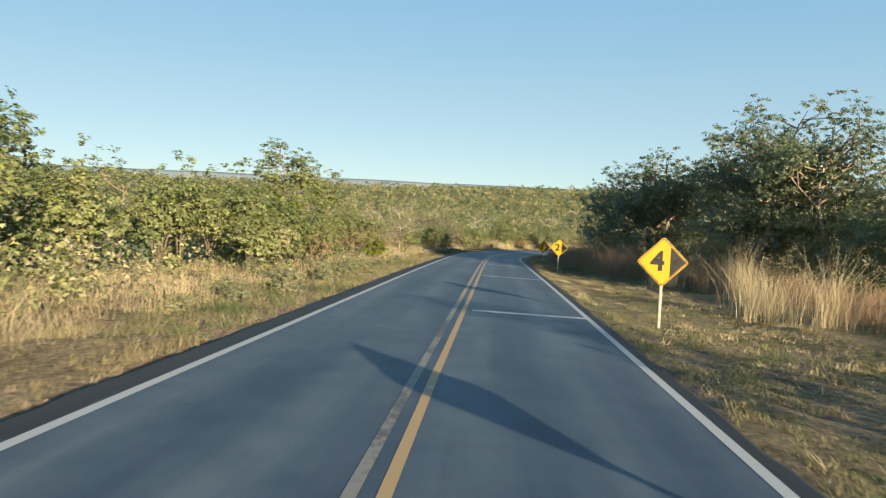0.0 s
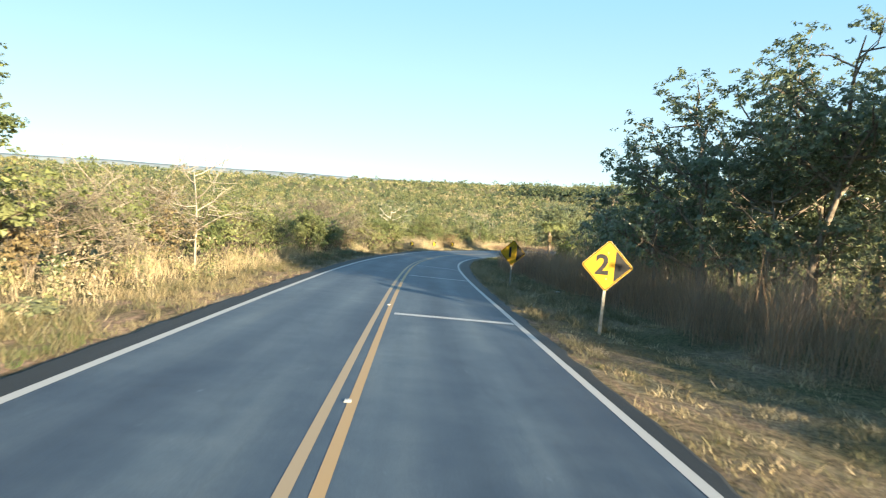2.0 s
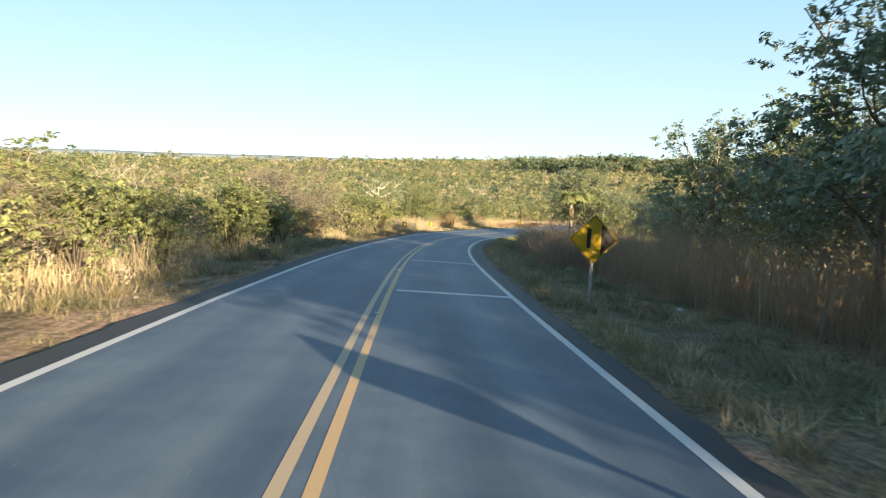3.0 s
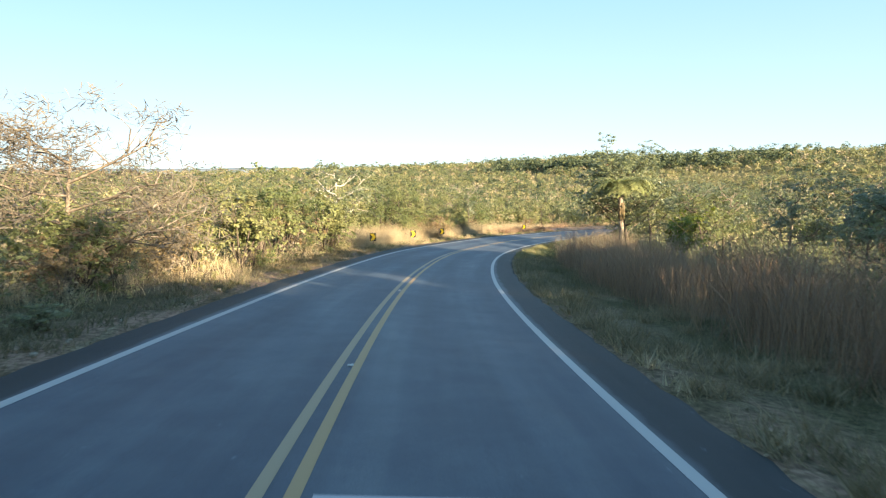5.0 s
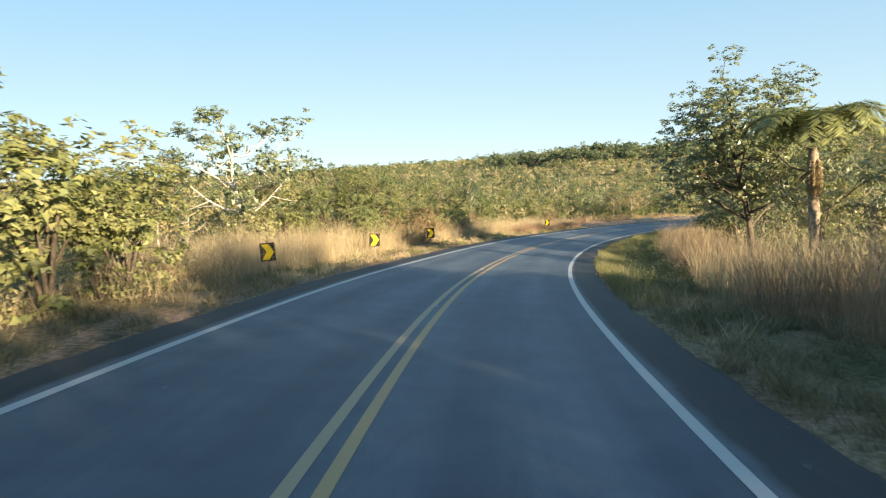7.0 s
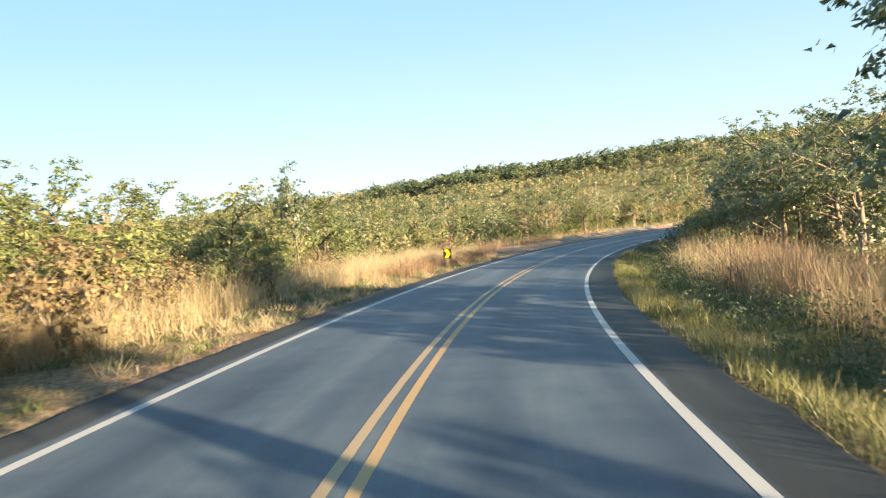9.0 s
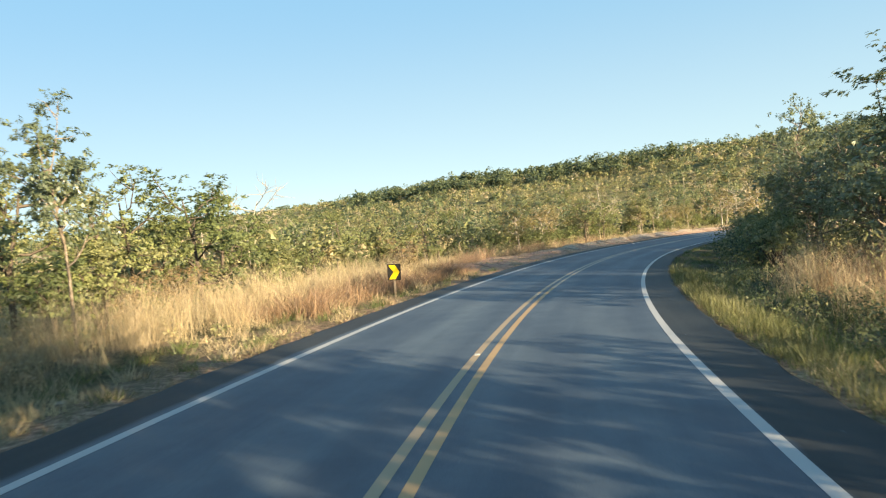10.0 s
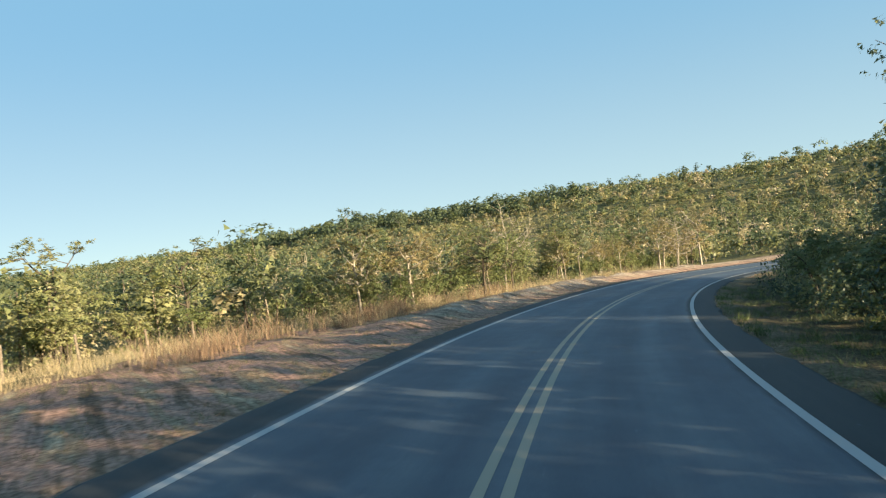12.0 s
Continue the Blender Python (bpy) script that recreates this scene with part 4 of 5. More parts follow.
# right side
row(BUSH, -30, 2, 6.0, 13.5, 17, 0.5, 0.8, 42)
# unseen tree, added to cast shade on the verge further on
put(BROAD[1], first, -2.0, 14.5, 0.62, 60)
row(BROAD, 37, 43, 3.2, 17, 19.5, 0.48, 0.6, 43)
row(BROAD, 24, 37, 3.6, 19, 22.5, 0.55, 0.68, 74)
row(BROAD, 49, 62, 3.0, 15.5, 19, 0.46, 0.54, 66)
# added mostly out of view, to cast shade across the road ahead
for s, l, k in ((27, 22.5, 0.8), (33.5, 24.5, 0.85), (36, 20.5, 0.8)):
    put(BROAD[int(s) % 3], first, s, l, k, s * 37)
row(BROAD, 63, 71, 3.3, 15, 18, 0.88, 1.0, 67)
put(BROAD[0], first, 43.5, 20.0, 1.05, 15)
put(BROAD[1], first, 45.5, 17.5, 1.0, 75)
put(BROAD[2], first, 67.5, 13.0, (1.05, 1.05, 1.2), 200)
put(BROAD[0], first, 73, 13.2, (1.0, 1.0, 1.02), 100)
put(TALL, first, 62, 15.0, 1.0, 0)
put(TALL, first, 56, 17.5, 1.03, 100)
put(TALL, first, 50, 19.5, 1.05, 220)
put(TALL, first, 66, 17.5, 1.0, 300)
put(TALL, first, 44.5, 17.0, 1.08, 30)
put(TALL, first, 40, 19.0, 1.0, 170)
put(BROAD[1], first, 63.5, 14.2, 0.8, 250)
# hidden behind nearer trees, added to shade the bushes across the road
for s, l, k in ((81, 27, 1.1), (86, 28, 1.15), (90.5, 28.5, 1.15), (95, 29, 1.15), (99, 28, 1.05)):
    put(TALL, first, s, l, k, s * 61)
put(BROAD[1], first, 47.5, 17.0, 0.95, 40)
put(BROAD[1], first, 76, 17.0, 0.9, 160)
row(BROAD, 77, 88, 3.0, 14.5, 17.5, 0.6, 0.75, 62)
row(LIGHT + AIRY, 88, 100, 3.4, 15, 19, 0.9, 1.15, 78)
row(BROAD, 39, 52, 4.2, 22, 27, 0.82, 0.92, 32)
row(BROAD, 54, 71, 4.2, 21, 26, 0.98, 1.12, 71)
# back row, mostly out of view, added for the shade it casts
row(BROAD, 71, 94, 5.0, 25, 31, 0.85, 1.0, 63)
row(BROAD + LIGHT, 88, 102, 3.2, 18, 23, 0.5, 0.62, 33)
row(BROAD, 102, 121, 2.4, 17.5, 21.5, 0.5, 0.64, 48)
# another row out of sight, added to shade the road in the curve
row(BROAD, 96, 109, 3.4, 23, 28, 0.85, 1.0, 72)
row(BUSH, 112, 150, 4.0, 26, 36, 0.7, 1.0, 38)
row(LIGHT, 138, 148, 3.6, 17, 21, 0.7, 0.85, 65)
row(BUSH + LIGHT, 152, 180, 4.5, 18, 26, 0.55, 0.75, 37)
row(BROAD + LIGHT, 182, 202, 4.0, 12.0, 16.5, 0.65, 0.95, 34)
row(BROAD, 202, 236, 3.0, 12.5, 16.0, 0.7, 0.92, 77)
row(BROAD, 236, 262, 3.0, 16.0, 20.0, 0.7, 0.9, 80)
row(BROAD, 184, 262, 7.0, 18, 24, 0.85, 1.1, 35)
row(BUSH, 200, 262, 2.6, 8.6, 11.0, 0.6, 0.9, 36)


# ---- grasses ----
def blades(name, base, hgt, width, bend, g, material, label, category="grass", simple=False):
    """Bent narrow blades, three faces each, as one mass."""
    n = len(base)
    az, turn = g.uniform(0, 6.283, n), g.uniform(0, 6.283, n)
    d = np.stack([np.cos(az), np.sin(az), np.zeros(n)], 1)
    w = np.stack([np.cos(turn), np.sin(turn), np.zeros(n)], 1) * (width / 2)[:, None]
    up = np.array([0, 0, 1.0])
    b = (bend * hgt)[:, None]
    p1 = base + up * (hgt * 0.5)[:, None] + d * b * 0.3
    p2 = base + up * (hgt * 0.97)[:, None] + d * b
    v = np.stack([base - w, base + w, p1 + w * 0.8, p1 - w * 0.8, p2 + w * 0.25, p2 - w * 0.25], 1).reshape(-1, 3)
    o = np.arange(n)[:, None] * 6
    f = np.concatenate([o + np.array([[0, 1, 2, 3]]), o + np.array([[3, 2, 4, 5]])])
    if simple:
        v = np.stack([base - w, base + w, p2], 1).reshape(-1, 3)
        f = np.arange(3 * n).reshape(n, 3)
    seed = np.repeat(g.random(n) * 0.5 + 0.5 * np.clip(0.5 + 0.5 * wavy(base[:, 0], base[:, 1], 6, 8), 0, 1), 3 if simple else 6)
    ob = new(name, mesh_of(name, v, f, material, {"plant": seed}))
    return tagged(ob, label, category, kind="stuff")


def patch(g, s0, s1, l0, l1, density, clump=0.0, per=1, keep=None):
    """Ground points in a band along the road, single or in tufts."""
    n = int((s1 - s0) * abs(l1 - l0) * density)
    s, l = g.uniform(s0, s1, n), g.uniform(l0, l1, n)
    if keep is not None:
        ok = g.random(n) < keep(s, l)
        s, l = s[ok], l[ok]
    if per > 1:
        s, l = np.repeat(s, per), np.repeat(l, per)
        s, l = s + g.normal(size=len(s)) * clump, l + g.normal(size=len(l)) * clump
    edge = np.where(l < 0, np.interp(s, *EDGE_L), np.interp(s, *EDGE_R))
    ok = abs(l) > edge + g.uniform(-0.02, 0.25, len(l))
    s, l = s[ok], l[ok]
    x, y = at(s, l)
    return np.stack([x, y, height(x, y) - 0.02], 1)


g = np.random.default_rng(5)


def tall_grass(name, s0, s1, l0, l1, tufts, lo, hi, label, material=None, per=18, wide=1.0, loose=0.85, gaps=0):
    keep = (lambda s, l: np.clip(0.25 + 1.6 * wavy(s, l * 1.5, 5.5, gaps), 0.03, 1)) if gaps else None
    p = patch(g, s0, s1, l0, l1, tufts, 0.2, per, keep)
    hump = 0.72 + 0.28 * wavy(p[:, 0], p[:, 1], 4, 4)
    blades(name, p, g.uniform(0.45, 1.0, len(p)) ** 0.7 * (lo + (hi - lo) * g.random(len(p))) * hump, g.uniform(0.006, 0.017, len(p)) * wide, g.uniform(0.1, 1.0, len(p)) ** 1.3 * loose, g, material or M_straw, label)


for s, l, k in ((24.5, 9.9, 1.0), (23, 11.2, 1.1), (27, 11.0, 0.9), (31, 12.2, 1.0), (34.5, 12.6, 1.1), (40.5, 10.6, 1.15), (42, 11.4, 1.0), (44.5, 12.4, 0.9), (38.5, 13.0, 1.0)):
    tall_grass("straw_clump", s - 1.1 * k, s + 1.1 * k, l - 0.7 * k, l + 0.7 * k, 5.0, 1.9 * k, 3.3 * k, "sunlit clump of tall straw-coloured grass before the trees")
tall_grass("tall_dry_grass", 8, 38, 12.5, 16.0, 3.2, 1.3, 2.3, "tall dead brown grass and stalks under the trees", M_brown)
tall_grass("tall_dry_grass", 36, 50, 11.5, 15.5, 3.0, 1.9, 2.8, "tall dry brown grass standing before trees", M_brown)
tall_grass("tall_dry_grass", 50, 96, 8.6, 13.5, 2.9, 2.6, 4.0, "tall dry brown grass standing in the shade of trees", M_brown)
tall_grass("tall_dry_grass", 92, 134, 7.4, 13, 3.4, 2.3, 3.3, "tall dry brown grass on the inside of the curve", M_brown)
tall_grass("tall_dry_grass", 134, 142, 7.6, 13, 3.2, 2.1, 3.1, "tall sunlit straw grass on the inside of the curve")
tall_grass("tall_dry_grass", 142, 192, 8.2, 12.5, 2.4, 1.3, 2.4, "tall brown dry grass with green tufts beside the road", M_brown)
tall_grass("tall_dry_grass", 142, 193, 8.0, 11.5, 1.1, 1.5, 2.5, "straw-coloured grass stalks beside the road", None, 18, 0.8)
for s, l, k in ((157, 9.0, 0.8), (164, 8.6, 0.75), (171, 8.8, 0.85), (178, 8.6, 0.9), (184, 8.4, 0.85), (189, 8.3, 1.0), (191.5, 8.9, 0.95)):
    tall_grass("straw_clump", s - 1.2 * k, s + 1.2 * k, l - 0.7 * k, l + 0.7 * k, 7.0, 1.9 * k, 3.0 * k, "clump of tall plumed straw grass beside the ditch", None, 18, 0.8)
tall_grass("lush_grass", 132, 202, 4.5, 5.75, 11.0, 0.28, 0.62, "yellow-green grass strip hanging over the asphalt edge", M_edge, 26, 0.9, 1.1)
tall_grass("lush_grass", 138, 202, 5.6, 8.2, 4.0, 0.25, 0.7, "dark green grass in the shallow ditch", M_lush, 16)
tall_grass("dry_grass", 0, 34, -13, -6.8, 4.2, 0.3, 0.95, "golden dry grass on the verge", None, 22, 0.7, 1.2)
tall_grass("tall_dry_grass", 133, 152, -11.5, -6.6, 5.0, 1.4, 2.6, "golden tall grass behind the chevron signs", None, 28, 0.6, 1.1)
tall_grass("tall_dry_grass", 152, 204, -11, -7.2, 4.4, 1.4, 2.4, "golden tall dry grass bank outside the curve", None, 26, 0.6, 1.1)
tall_grass("dry_fern_heap", 184, 205, -8.8, -6.0, 9.0, 0.7, 1.3, "brown tangle of fallen dry ferns and grass", M_brown, 16, 1.5, 2.0)
tall_grass("tall_dry_grass", 58, 92, -9.2, -6.7, 3.0, 0.9, 1.9, "straw grass standing between the roadside bushes", None, 18, 0.9, 1.1, 45)
tall_grass("dry_grass", 34, 132, -10.0, -6.3, 1.8, 0.3, 1.0, "dry grass and weeds under roadside bushes")
tall_grass("dry_grass", 196, 232, -21, -14.5, 2.2, 0.5, 1.2, "golden dry grass and weeds before the old fence")
tall_grass("tall_dry_grass", 218, 262, -14.5, -11.0, 3.4, 1.0, 2.0, "brown and straw-coloured grass before the bushes", M_brown, 18, 1.0, 1.0, 43)
tall_grass("dry_grass", 230, 300, -14.5, -10.2, 2.2, 0.5, 1.4, "dry grass at the foot of the woods")
def verge(s0, s1, l0, l1, tufts, per, lo, hi, seed, label, material=None):
    p = patch(g, s0, s1, l0, l1, tufts, 0.07, per, lambda s, l: np.clip(0.55 + 0.65 * wavy(s, l * 2, 3.5, seed), 0.06, 1))
    n = len(p)
    blades("verge_grass", p, g.uniform(lo, hi, n) * (0.8 + 0.4 * wavy(p[:, 0], p[:, 1], 2, seed)), g.uniform(0.006, 0.016, n), g.uniform(0.2, 1.0, n), g, material or M_turf, label, simple=True)


def clumps(s0, s1, l0, l1, density, lo, hi, label, material):
    p = patch(g, s0, s1, l0, l1, density, 0.13, 42, lambda s, l: np.clip(0.5 + 0.8 * wavy(s, l * 2, 4.5, 33), 0.1, 1))
    n = len(p)
    blades("grass_clumps", p, g.uniform(lo, hi, n) * (0.75 + 0.5 * wavy(p[:, 0], p[:, 1], 1.5, 34)), g.uniform(0.012, 0.03, n), g.uniform(0.3, 1.2, n), g, material, label, simple=True)


clumps(2, 58, 4.2, 10, 1.7, 0.07, 0.2, "bunched half-dry grass clumps on the verge", M_turf)
clumps(56, 138, 4.4, 8.6, 4.2, 0.15, 0.5, "bunched grey-green grass clumps in the shade", M_turf)
clumps(4, 60, 4.3, 9.5, 1.6, 0.06, 0.2, "short bleached straw clumps on the verge", M_straw)
clumps(60, 200, 4.4, 9.0, 0.5, 0.15, 0.42, "scattered straw-coloured grass clumps", M_straw)
clumps(30, 134, -7.2, -4.7, 3.0, 0.12, 0.45, "bunched grass and weeds along the asphalt", M_turf)
clumps(134, 206, -7.0, -4.8, 1.8, 0.12, 0.4, "green and dry grass clumps along the asphalt", M_lush)
clumps(134, 206, -6.9, -4.7, 2.0, 0.15, 0.5, "straw-coloured clumps leaning over the asphalt edge", M_straw)
clumps(196, 250, 4.8, 9.0, 1.2, 0.12, 0.35, "low clumps in the shade inside the curve", M_lush)
verge(2, 60, 3.8, 10.5, 22, 16, 0.04, 0.15, 6, "short half-dry verge grass in tufts along the asphalt")
verge(60, 150, 4.0, 8.6, 14, 14, 0.06, 0.3, 7, "shaded half-green verge grass along the asphalt")
verge(150, 250, 4.4, 9.5, 10, 12, 0.06, 0.26, 8, "patchy verge grass inside the curve", M_lush)
verge(4, 60, -7.5, -4.2, 22, 16, 0.05, 0.3, 16, "patchy green and straw verge grass along the asphalt")
verge(12, 50, -7.5, -4.3, 16, 16, 0.07, 0.3, 18, "green grass tufts along the asphalt", M_lush)
verge(4, 30, 3.9, 8.0, 14, 16, 0.05, 0.17, 19, "low green tufts among the half-dry grass", M_lush)
verge(60, 196, -7.2, -4.2, 12, 12, 0.05, 0.28, 17, "dry verge grass with litter along the asphalt")
verge(194, 262, -15, -4.4, 7, 9, 0.04, 0.2, 26, "sparse dry tufts on the reddish soil outside the curve")


# ---- undergrowth ----
def scrub(name, s0, s1, l0, l1, area, lo, hi, m, size, label, seed, dry=0.0):
    """Low tangled shrubs filling the gaps between bushes and trees."""
    g = np.random.default_rng(seed)
    n = int((s1 - s0) * abs(l1 - l0) / area)
    s, l = g.uniform(s0, s1, n), g.uniform(l0, l1, n)
    x, y = at(s, l)
    z = height(x, y)
    h = g.uniform(lo, hi, n) * np.clip(0.8 + 0.35 * wavy(x, y, 9, seed), 0.4, 1.3)
    r = h * g.uniform(0.35, 0.6, n)
    off = g.normal(size=(n, m, 3))
    off /= np.linalg.norm(off, axis=2)[:, :, None]
    off *= (g.random((n, m, 1)) ** 0.4)
    c = np.stack([x, y, z + 0.5 * h], 1)[:, None] + off * np.stack([r, r, 0.52 * h], 1)[:, None]
    v, f = leaves(c.reshape(-1, 3), size * g.uniform(0.6, 1.4, n * m), g, 0.7)
    seedv = np.repeat(np.clip(g.beta(1.4, 1.6, n) + dry, 0, 1), 3 * m)
    tagged(new(name, mesh_of(name, v, f, M_woods, {"plant": seedv})), label, "scrub", kind="stuff")


scrub("scrub", 6, 134, -22, -8.2, 4.5, 1.0, 2.6, 110, 0.15, "tangled olive and dry scrub under the roadside trees", 51, 0.1)
scrub("weeds", 30, 132, -10.2, -6.4, 1.6, 0.4, 1.3, 60, 0.1, "straggling weeds and low shrubs along the verge", 58, 0.25)
scrub("weeds", 134, 198, -11.5, -7.2, 2.5, 0.4, 1.1, 50, 0.1, "dry weeds among the golden grass", 59, 0.4)
scrub("scrub", 134, 198, -24, -12.5, 5.0, 1.0, 2.6, 90, 0.17, "tangled olive scrub behind the dry grass", 52)
scrub("scrub", 198, 300, -32, -21, 4.5, 0.9, 2.4, 90, 0.17, "sunlit olive scrub behind the old fence", 56)
scrub("scrub", 232, 300, -21, -12.5, 4.5, 0.9, 2.4, 90, 0.17, "dry and green scrub along the bank", 57, 0.1)
scrub("scrub", 104, 186, 13.5, 50, 7.0, 1.0, 3.2, 90, 0.2, "sunlit mixed scrub behind the tall grass", 53, 0.05)
scrub("scrub", 22, 48, 16.5, 24, 4.0, 1.6, 3.2, 110, 0.2, "dense scrub behind the tall grass", 75, -0.3)
scrub("scrub", 48, 104, 13.5, 24, 4.8, 1.8, 4.0, 110, 0.2, "dark dense scrub under the tall trees", 54, -0.22)
scrub("scrub", -20, 104, 30, 58, 7.0, 1.0, 2.4, 80, 0.24, "low mixed scrub beyond the trees", 76, 0.1)
scrub("weeds", 138, 200, 6.0, 8.6, 0.75, 0.4, 1.05, 70, 0.085, "leafy dark green weeds along the shallow ditch", 81, -0.38)
scrub("scrub", 203, 246, 7.4, 11.5, 2.0, 1.5, 3.0, 130, 0.15, "dense shaded scrub close to the inside of the curve", 79, -0.35)
scrub("scrub", 186, 264, 9.5, 20, 4.5, 1.0, 2.6, 90, 0.17, "dark scrub on the inside of the curve", 55)


# ---- woods beyond ----
REACH = ([-180, -40, -10, 5, 20, 35, 50, 65, 110, 180], [500, 1000, 1000, 900, 650, 560, 500, 450, 450, 500])


def crowns(g, x, y, h, r, m, size, seed, top, squash):
    """Leaf clumps of many trees: lumps round each crown, leaves on the lumps."""
    n, k = len(x), 7
    z = height(x, y)
    lump = g.normal(size=(n, k, 3))
    lump /= np.linalg.norm(lump, axis=2)[:, :, None]
    lump *= (g.random((n, k, 1)) ** 0.5)
    lump = lump * np.stack([0.75 * r, 0.75 * r, 0.36 * h * squash], 1)[:, None]
    lump[:, :, 2] += (h * top)[:, None]
    lr = r[:, None] * g.uniform(0.32, 0.6, (n, k))
    j = g.integers(0, k, (n, m))
    off = g.normal(size=(n, m, 3))
    off /= np.linalg.norm(off, axis=2)[:, :, None]
    off[:, :, 2] = np.where(g.random((n, m)) < 0.7, abs(off[:, :, 2]), off[:, :, 2])
    i = np.arange(n)[:, None]
    c = lump[i, j] + off * (lr[i, j] * g.random((n, m)) ** 0.25)[..., None] * np.array([1, 1, 0.75])
    c[:, :, 2] = np.clip(c[:, :, 2], 0.2, None)
    c = c + np.stack([x, y, z], 1)[:, None]
    v, f = leaves(c.reshape(-1, 3), size * g.uniform(0.55, 1.35, n * m), g, 0.9, face=off.reshape(-1, 3) + np.array([0, 0, 0.25]))
    return v, f, np.repeat(seed, 3 * m)


def woods():
    g = np.random.default_rng(3)
    parts, trunks, pale = [], [], []
    # near and far distance, gap between trees, leaves on a tree, leaf size
    for d0, d1, gap, m, size in ((22, 60, 3.7, 200, 0.38), (60, 130, 4.6, 110, 0.54), (130, 260, 5.6, 80, 0.68), (260, 480, 7.4, 52, 0.98), (480, 850, 12.5, 34, 1.7), (850, 1500, 30, 34, 3.0)):
        x0, x1, y1 = -d1 - 20, d1 + 110, d1 + 250
        n = int(1.67 * (x1 - x0) * (y1 + 20) / gap ** 2)
        x, y = g.uniform(x0, x1, n), g.uniform(-20, y1, n)
        s, l = station(x, y)
        d = np.where(s < 235, abs(l), np.hypot(x - 50, y - 195))
        az = np.degrees(np.arctan2(x - 2, y + 25))
        ok = (d >= d0) & (d < d1) & (az > (-38 if d1 > 130 else -70)) & (az < (66 if d1 > 130 else 110)) & (abs(l) > 20) & ~((l > 0) & (l < 55) & (s < 186))
        far_az = np.degrees(np.arctan2(x - 20, y - 130))
        ok &= (g.random(n) < 0.6) | ((far_az > 0) & (far_az < 80))
        far_r = np.hypot(x - 20, y - 130) / np.interp(far_az, *REACH)
        ok &= far_r < 1.12
        slope = (far_az > 16) & (far_az < 36) & (far_r > 0.5) & (far_r <= 0.7) & (wavy(x, y, 60, 31) > -0.35)
        ok &= ~(slope & (g.random(n) < 0.25))
        x, y, slope = x[ok], y[ok], slope[ok]
        n = len(x)
        grow_k = 1.0 if gap < 5 else 1.15
        patchy = wavy(x, y, 24, 32)
        u = g.random(n)
        far_green = 0.84 if d1 >= 130 else 1.0
        tall_one = (u < (0.03 if d1 == 60 else 0.1)) & ~slope
        h = g.uniform(2.6, 5.6, n) * grow_k * np.where(tall_one, g.uniform(1.35, 1.85, n), 1.0) * np.where(slope, 0.55, 1.0)
        r = h * g.uniform(0.36, 0.56, n) * np.where(tall_one, 0.7, 1.0) * (1.0 if gap < 6 else 0.11 * gap + 0.25)
        seed = np.clip(far_green * g.beta(1.6, 1.7, n) + 0.16 * patchy, 0.08, 0.95)
        seed = np.where(g.random(n) < (0.07 if d1 < 130 else 0.13), g.uniform(0.85, 1.0, n), seed)
        seed = np.where(tall_one, g.uniform(0.02, 0.3, n), seed)
        seed = np.where(slope, g.uniform(0.5, 0.86, n), seed)
        top, squash = np.where(tall_one, 0.74, 0.55), np.where(tall_one, 0.6, 1.0)
        for q, fine in ((~slope, 1.0), (slope, 0.6)):
            parts.append(crowns(g, x[q], y[q], h[q], r[q], m, size * fine, seed[q], top[q], squash[q]))
        if 60 < d1 < 600:                          # low scrub between the trees
            k = int(1.3 * n)
            j = g.integers(0, n, k)
            ux, uy = x[j] + g.normal(size=k) * gap, y[j] + g.normal(size=k) * gap
            q = abs(station(ux, uy)[1]) > 19
            ux, uy = ux[q], uy[q]
            uh = g.uniform(0.9, 2.2, len(ux)) * (1.0 if d1 < 300 else 1.3)
            parts.append(crowns(g, ux, uy, uh, uh * 0.85, 13, size, np.clip(far_green * g.beta(2.0, 1.6, len(ux)) + 0.06, 0.2, 0.95), np.full(len(ux), 0.4), np.ones(len(ux))))
        if d1 <= 260:
            z = height(x, y)
            for i in np.nonzero((g.random(n) < (0.6 if d1 < 200 else 0.2)) | tall_one)[0]:
                q = g.normal(size=2) * 0.08 * h[i]
                w = 1.0 if d1 < 200 else 1.6
                (pale if g.random() < 0.35 else trunks).append([((x[i], y[i], z[i] - 0.2), 0.08 * w), ((x[i] + q[0] / 2, y[i] + q[1] / 2, z[i] + 0.4 * h[i]), 0.06 * w), ((x[i] + q[0], y[i] + q[1], z[i] + 0.85 * h[i]), 0.02 * w)])
        if d1 == 850:                              # dark gallery trees along the crest
            a, f = np.radians(13 + 25 * g.beta(1.0, 1.5, 420)), g.uniform(0.68, 0.8, 420)
            keep = wavy(np.degrees(a) * 8, f * 300, 26, 37) > -0.25
            a, f = a[keep], f[keep]
            rr = f * np.interp(np.degrees(a), *REACH)
            x, y = 20 + rr * np.sin(a), 130 + rr * np.cos(a)
            h = g.uniform(6.5, 11.0, len(x))
            parts.append(crowns(g, x, y, h, h * g.uniform(0.4, 0.55, len(x)), 70, 1.5, g.uniform(0.02, 0.22, len(x)), np.full(len(x), 0.6), np.ones(len(x))))
        if d1 in (60, 1500):
            name = "woods" if d1 == 60 else "far_woods"
            base, faces = 0, []
            for v, f, q in parts:
                faces.append(f + base)
                base += len(v)
            tagged(new(name, mesh_of(name, np.concatenate([q[0] for q in parts]), np.concatenate(faces), M_woods, {"plant": np.concatenate([q[2] for q in parts])})), "olive green savanna woods with some dry crowns" if d1 == 60 else "far savanna woods rolling up to the ridge", "woods", kind="stuff")
            parts = []
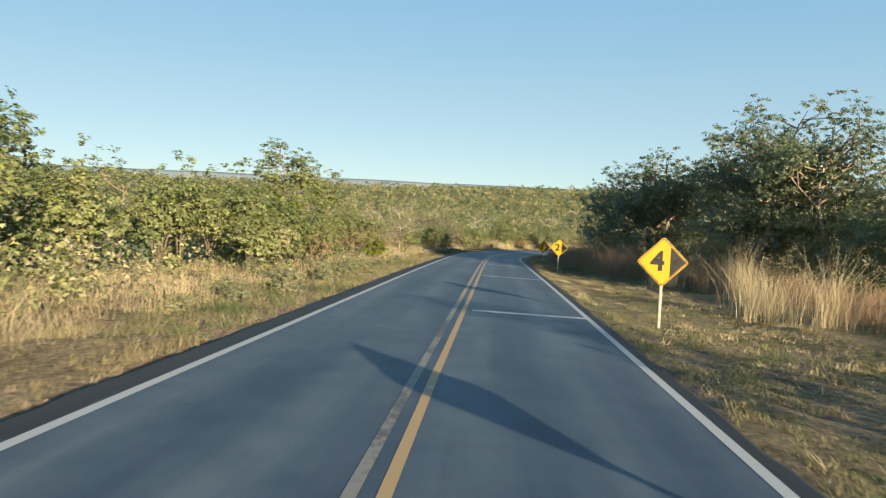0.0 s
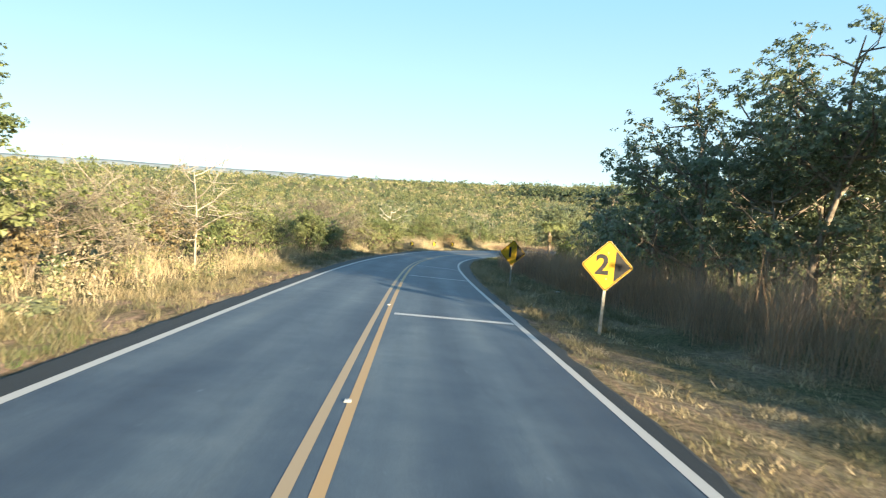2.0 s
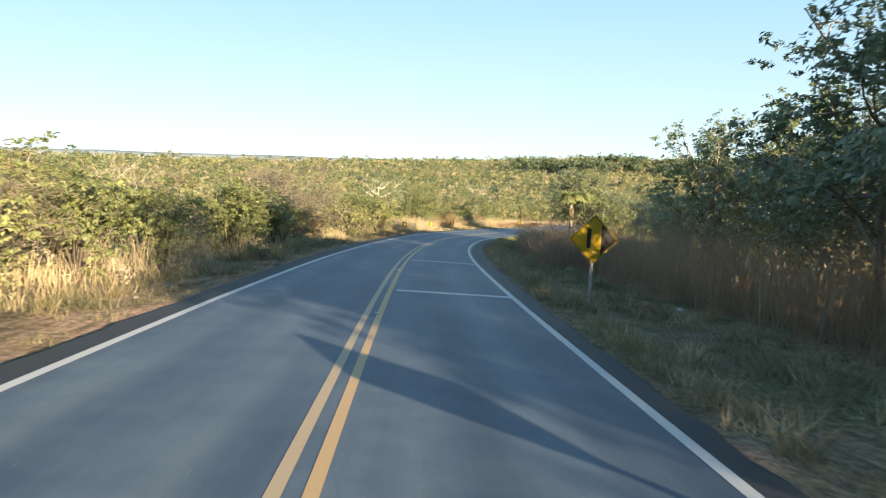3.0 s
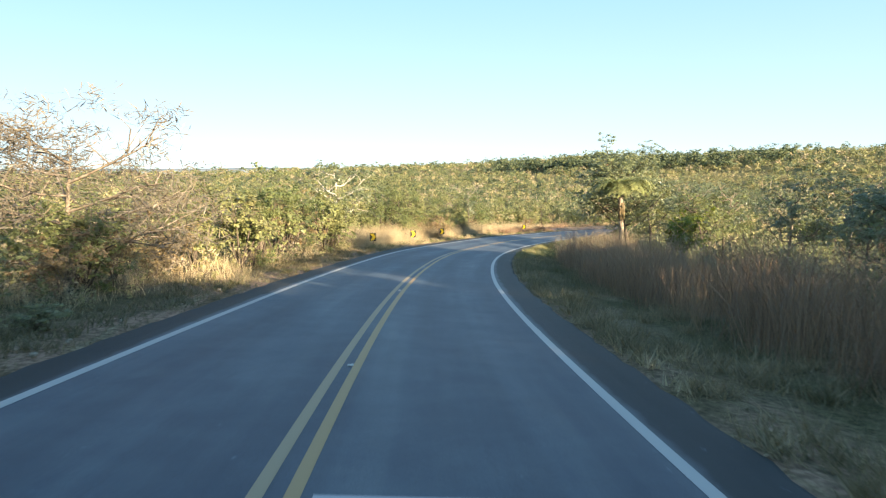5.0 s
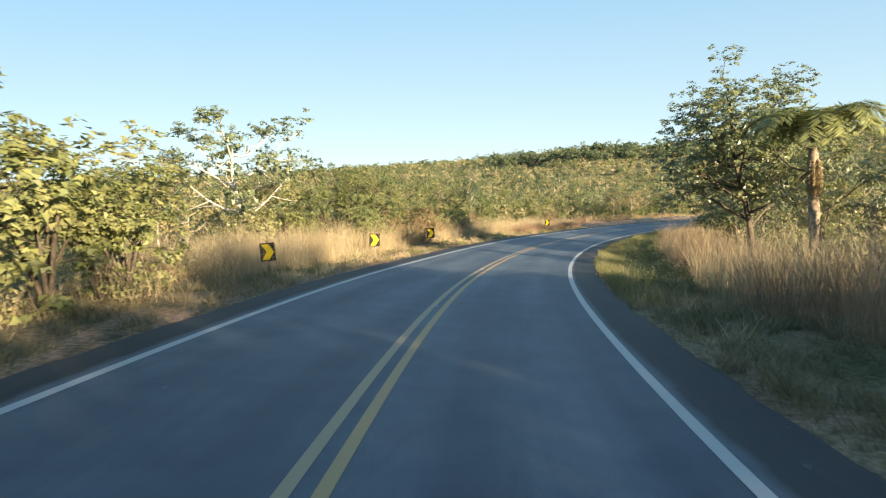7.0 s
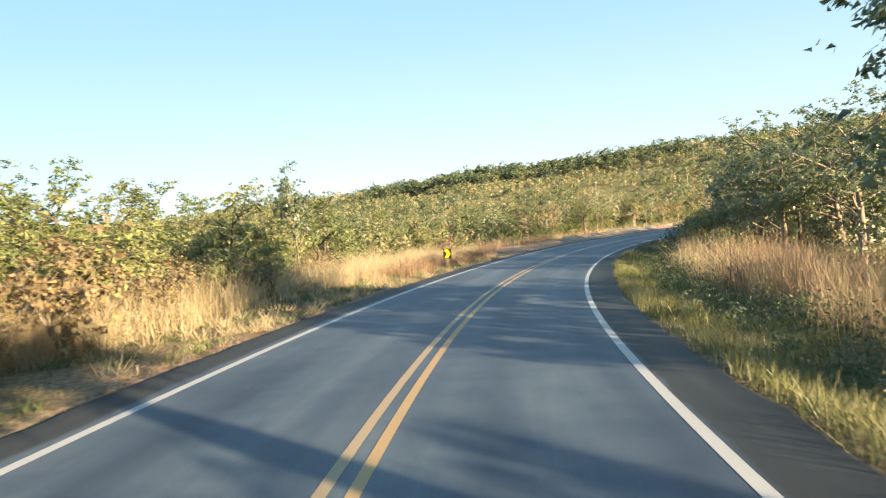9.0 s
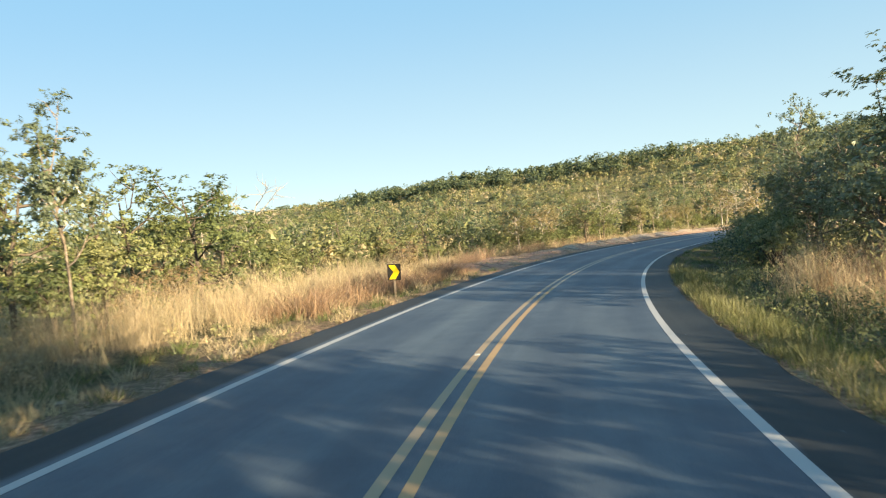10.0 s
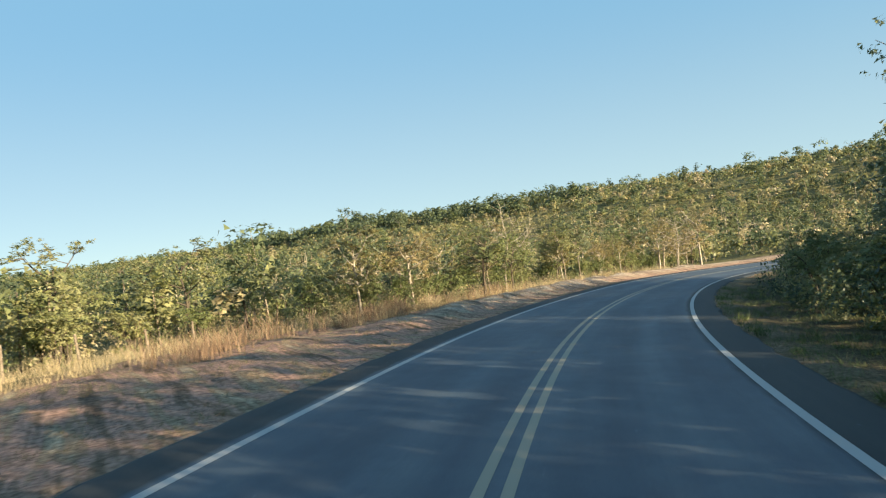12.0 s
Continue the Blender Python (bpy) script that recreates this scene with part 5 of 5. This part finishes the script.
    for paths, bark, label in ((trunks, M_bark, "thin grey trunks standing in the savanna woods"), (pale, M_pale_bark, "thin pale trunks standing in the savanna woods")):
        v, f = tubes(paths, 3)
        tagged(new("woods_trunks", mesh_of("woods_trunks", v, f, bark)), label, "tree trunks", kind="stuff")


woods()


# ---- stones and litter on the verges ----
def stone(s, l, size, turn, material, name, label, category, squash):
    bm = bmesh.new()
    bmesh.ops.create_icosphere(bm, subdivisions=2, radius=0.5)
    r = np.random.default_rng(int(s * 10))
    for v in bm.verts:
        v.co *= 1 + 0.22 * r.normal()
        v.co.z *= squash
    ob = new(name, bm_mesh(name, bm, material))
    x, y, z = ground_at(s, l)
    ob.matrix_basis = pose(x, y, z + 0.12 * size, 0, 0, turn) @ Matrix.Diagonal((size, size * 0.75, size, 1))
    return tagged(ob, label, category, "stones along the verge" if name == "stone" else "")


for k, (s, l, size) in enumerate(((92.5, -4.75, 0.16), (93.4, -4.6, 0.11), (94.6, -4.7, 0.14), (97.1, -5.0, 0.12), (99.8, -4.8, 0.1), (103.5, -5.1, 0.15), (171.5, -5.2, 0.13), (174.2, -5.6, 0.17), (178.3, -5.1, 0.12), (64.5, -5.0, 0.12), (70.2, -5.3, 0.14), (109.0, 5.2, 0.1), (85.6, 4.5, 0.09), (87.9, 4.45, 0.12), (90.4, 4.55, 0.08), (148.6, 4.62, 0.1), (149.8, 4.7, 0.12), (172.6, 4.75, 0.1))):
    stone(s, l, size, k * 47, M_pale_bark, "stone", "small pale stone lying on the dry verge", "stone", 0.6)
stone(74.5, 8.3, 0.3, 20, M_stud, "plastic_scrap", "crumpled white plastic scrap lying in the grass", "litter", 0.35)
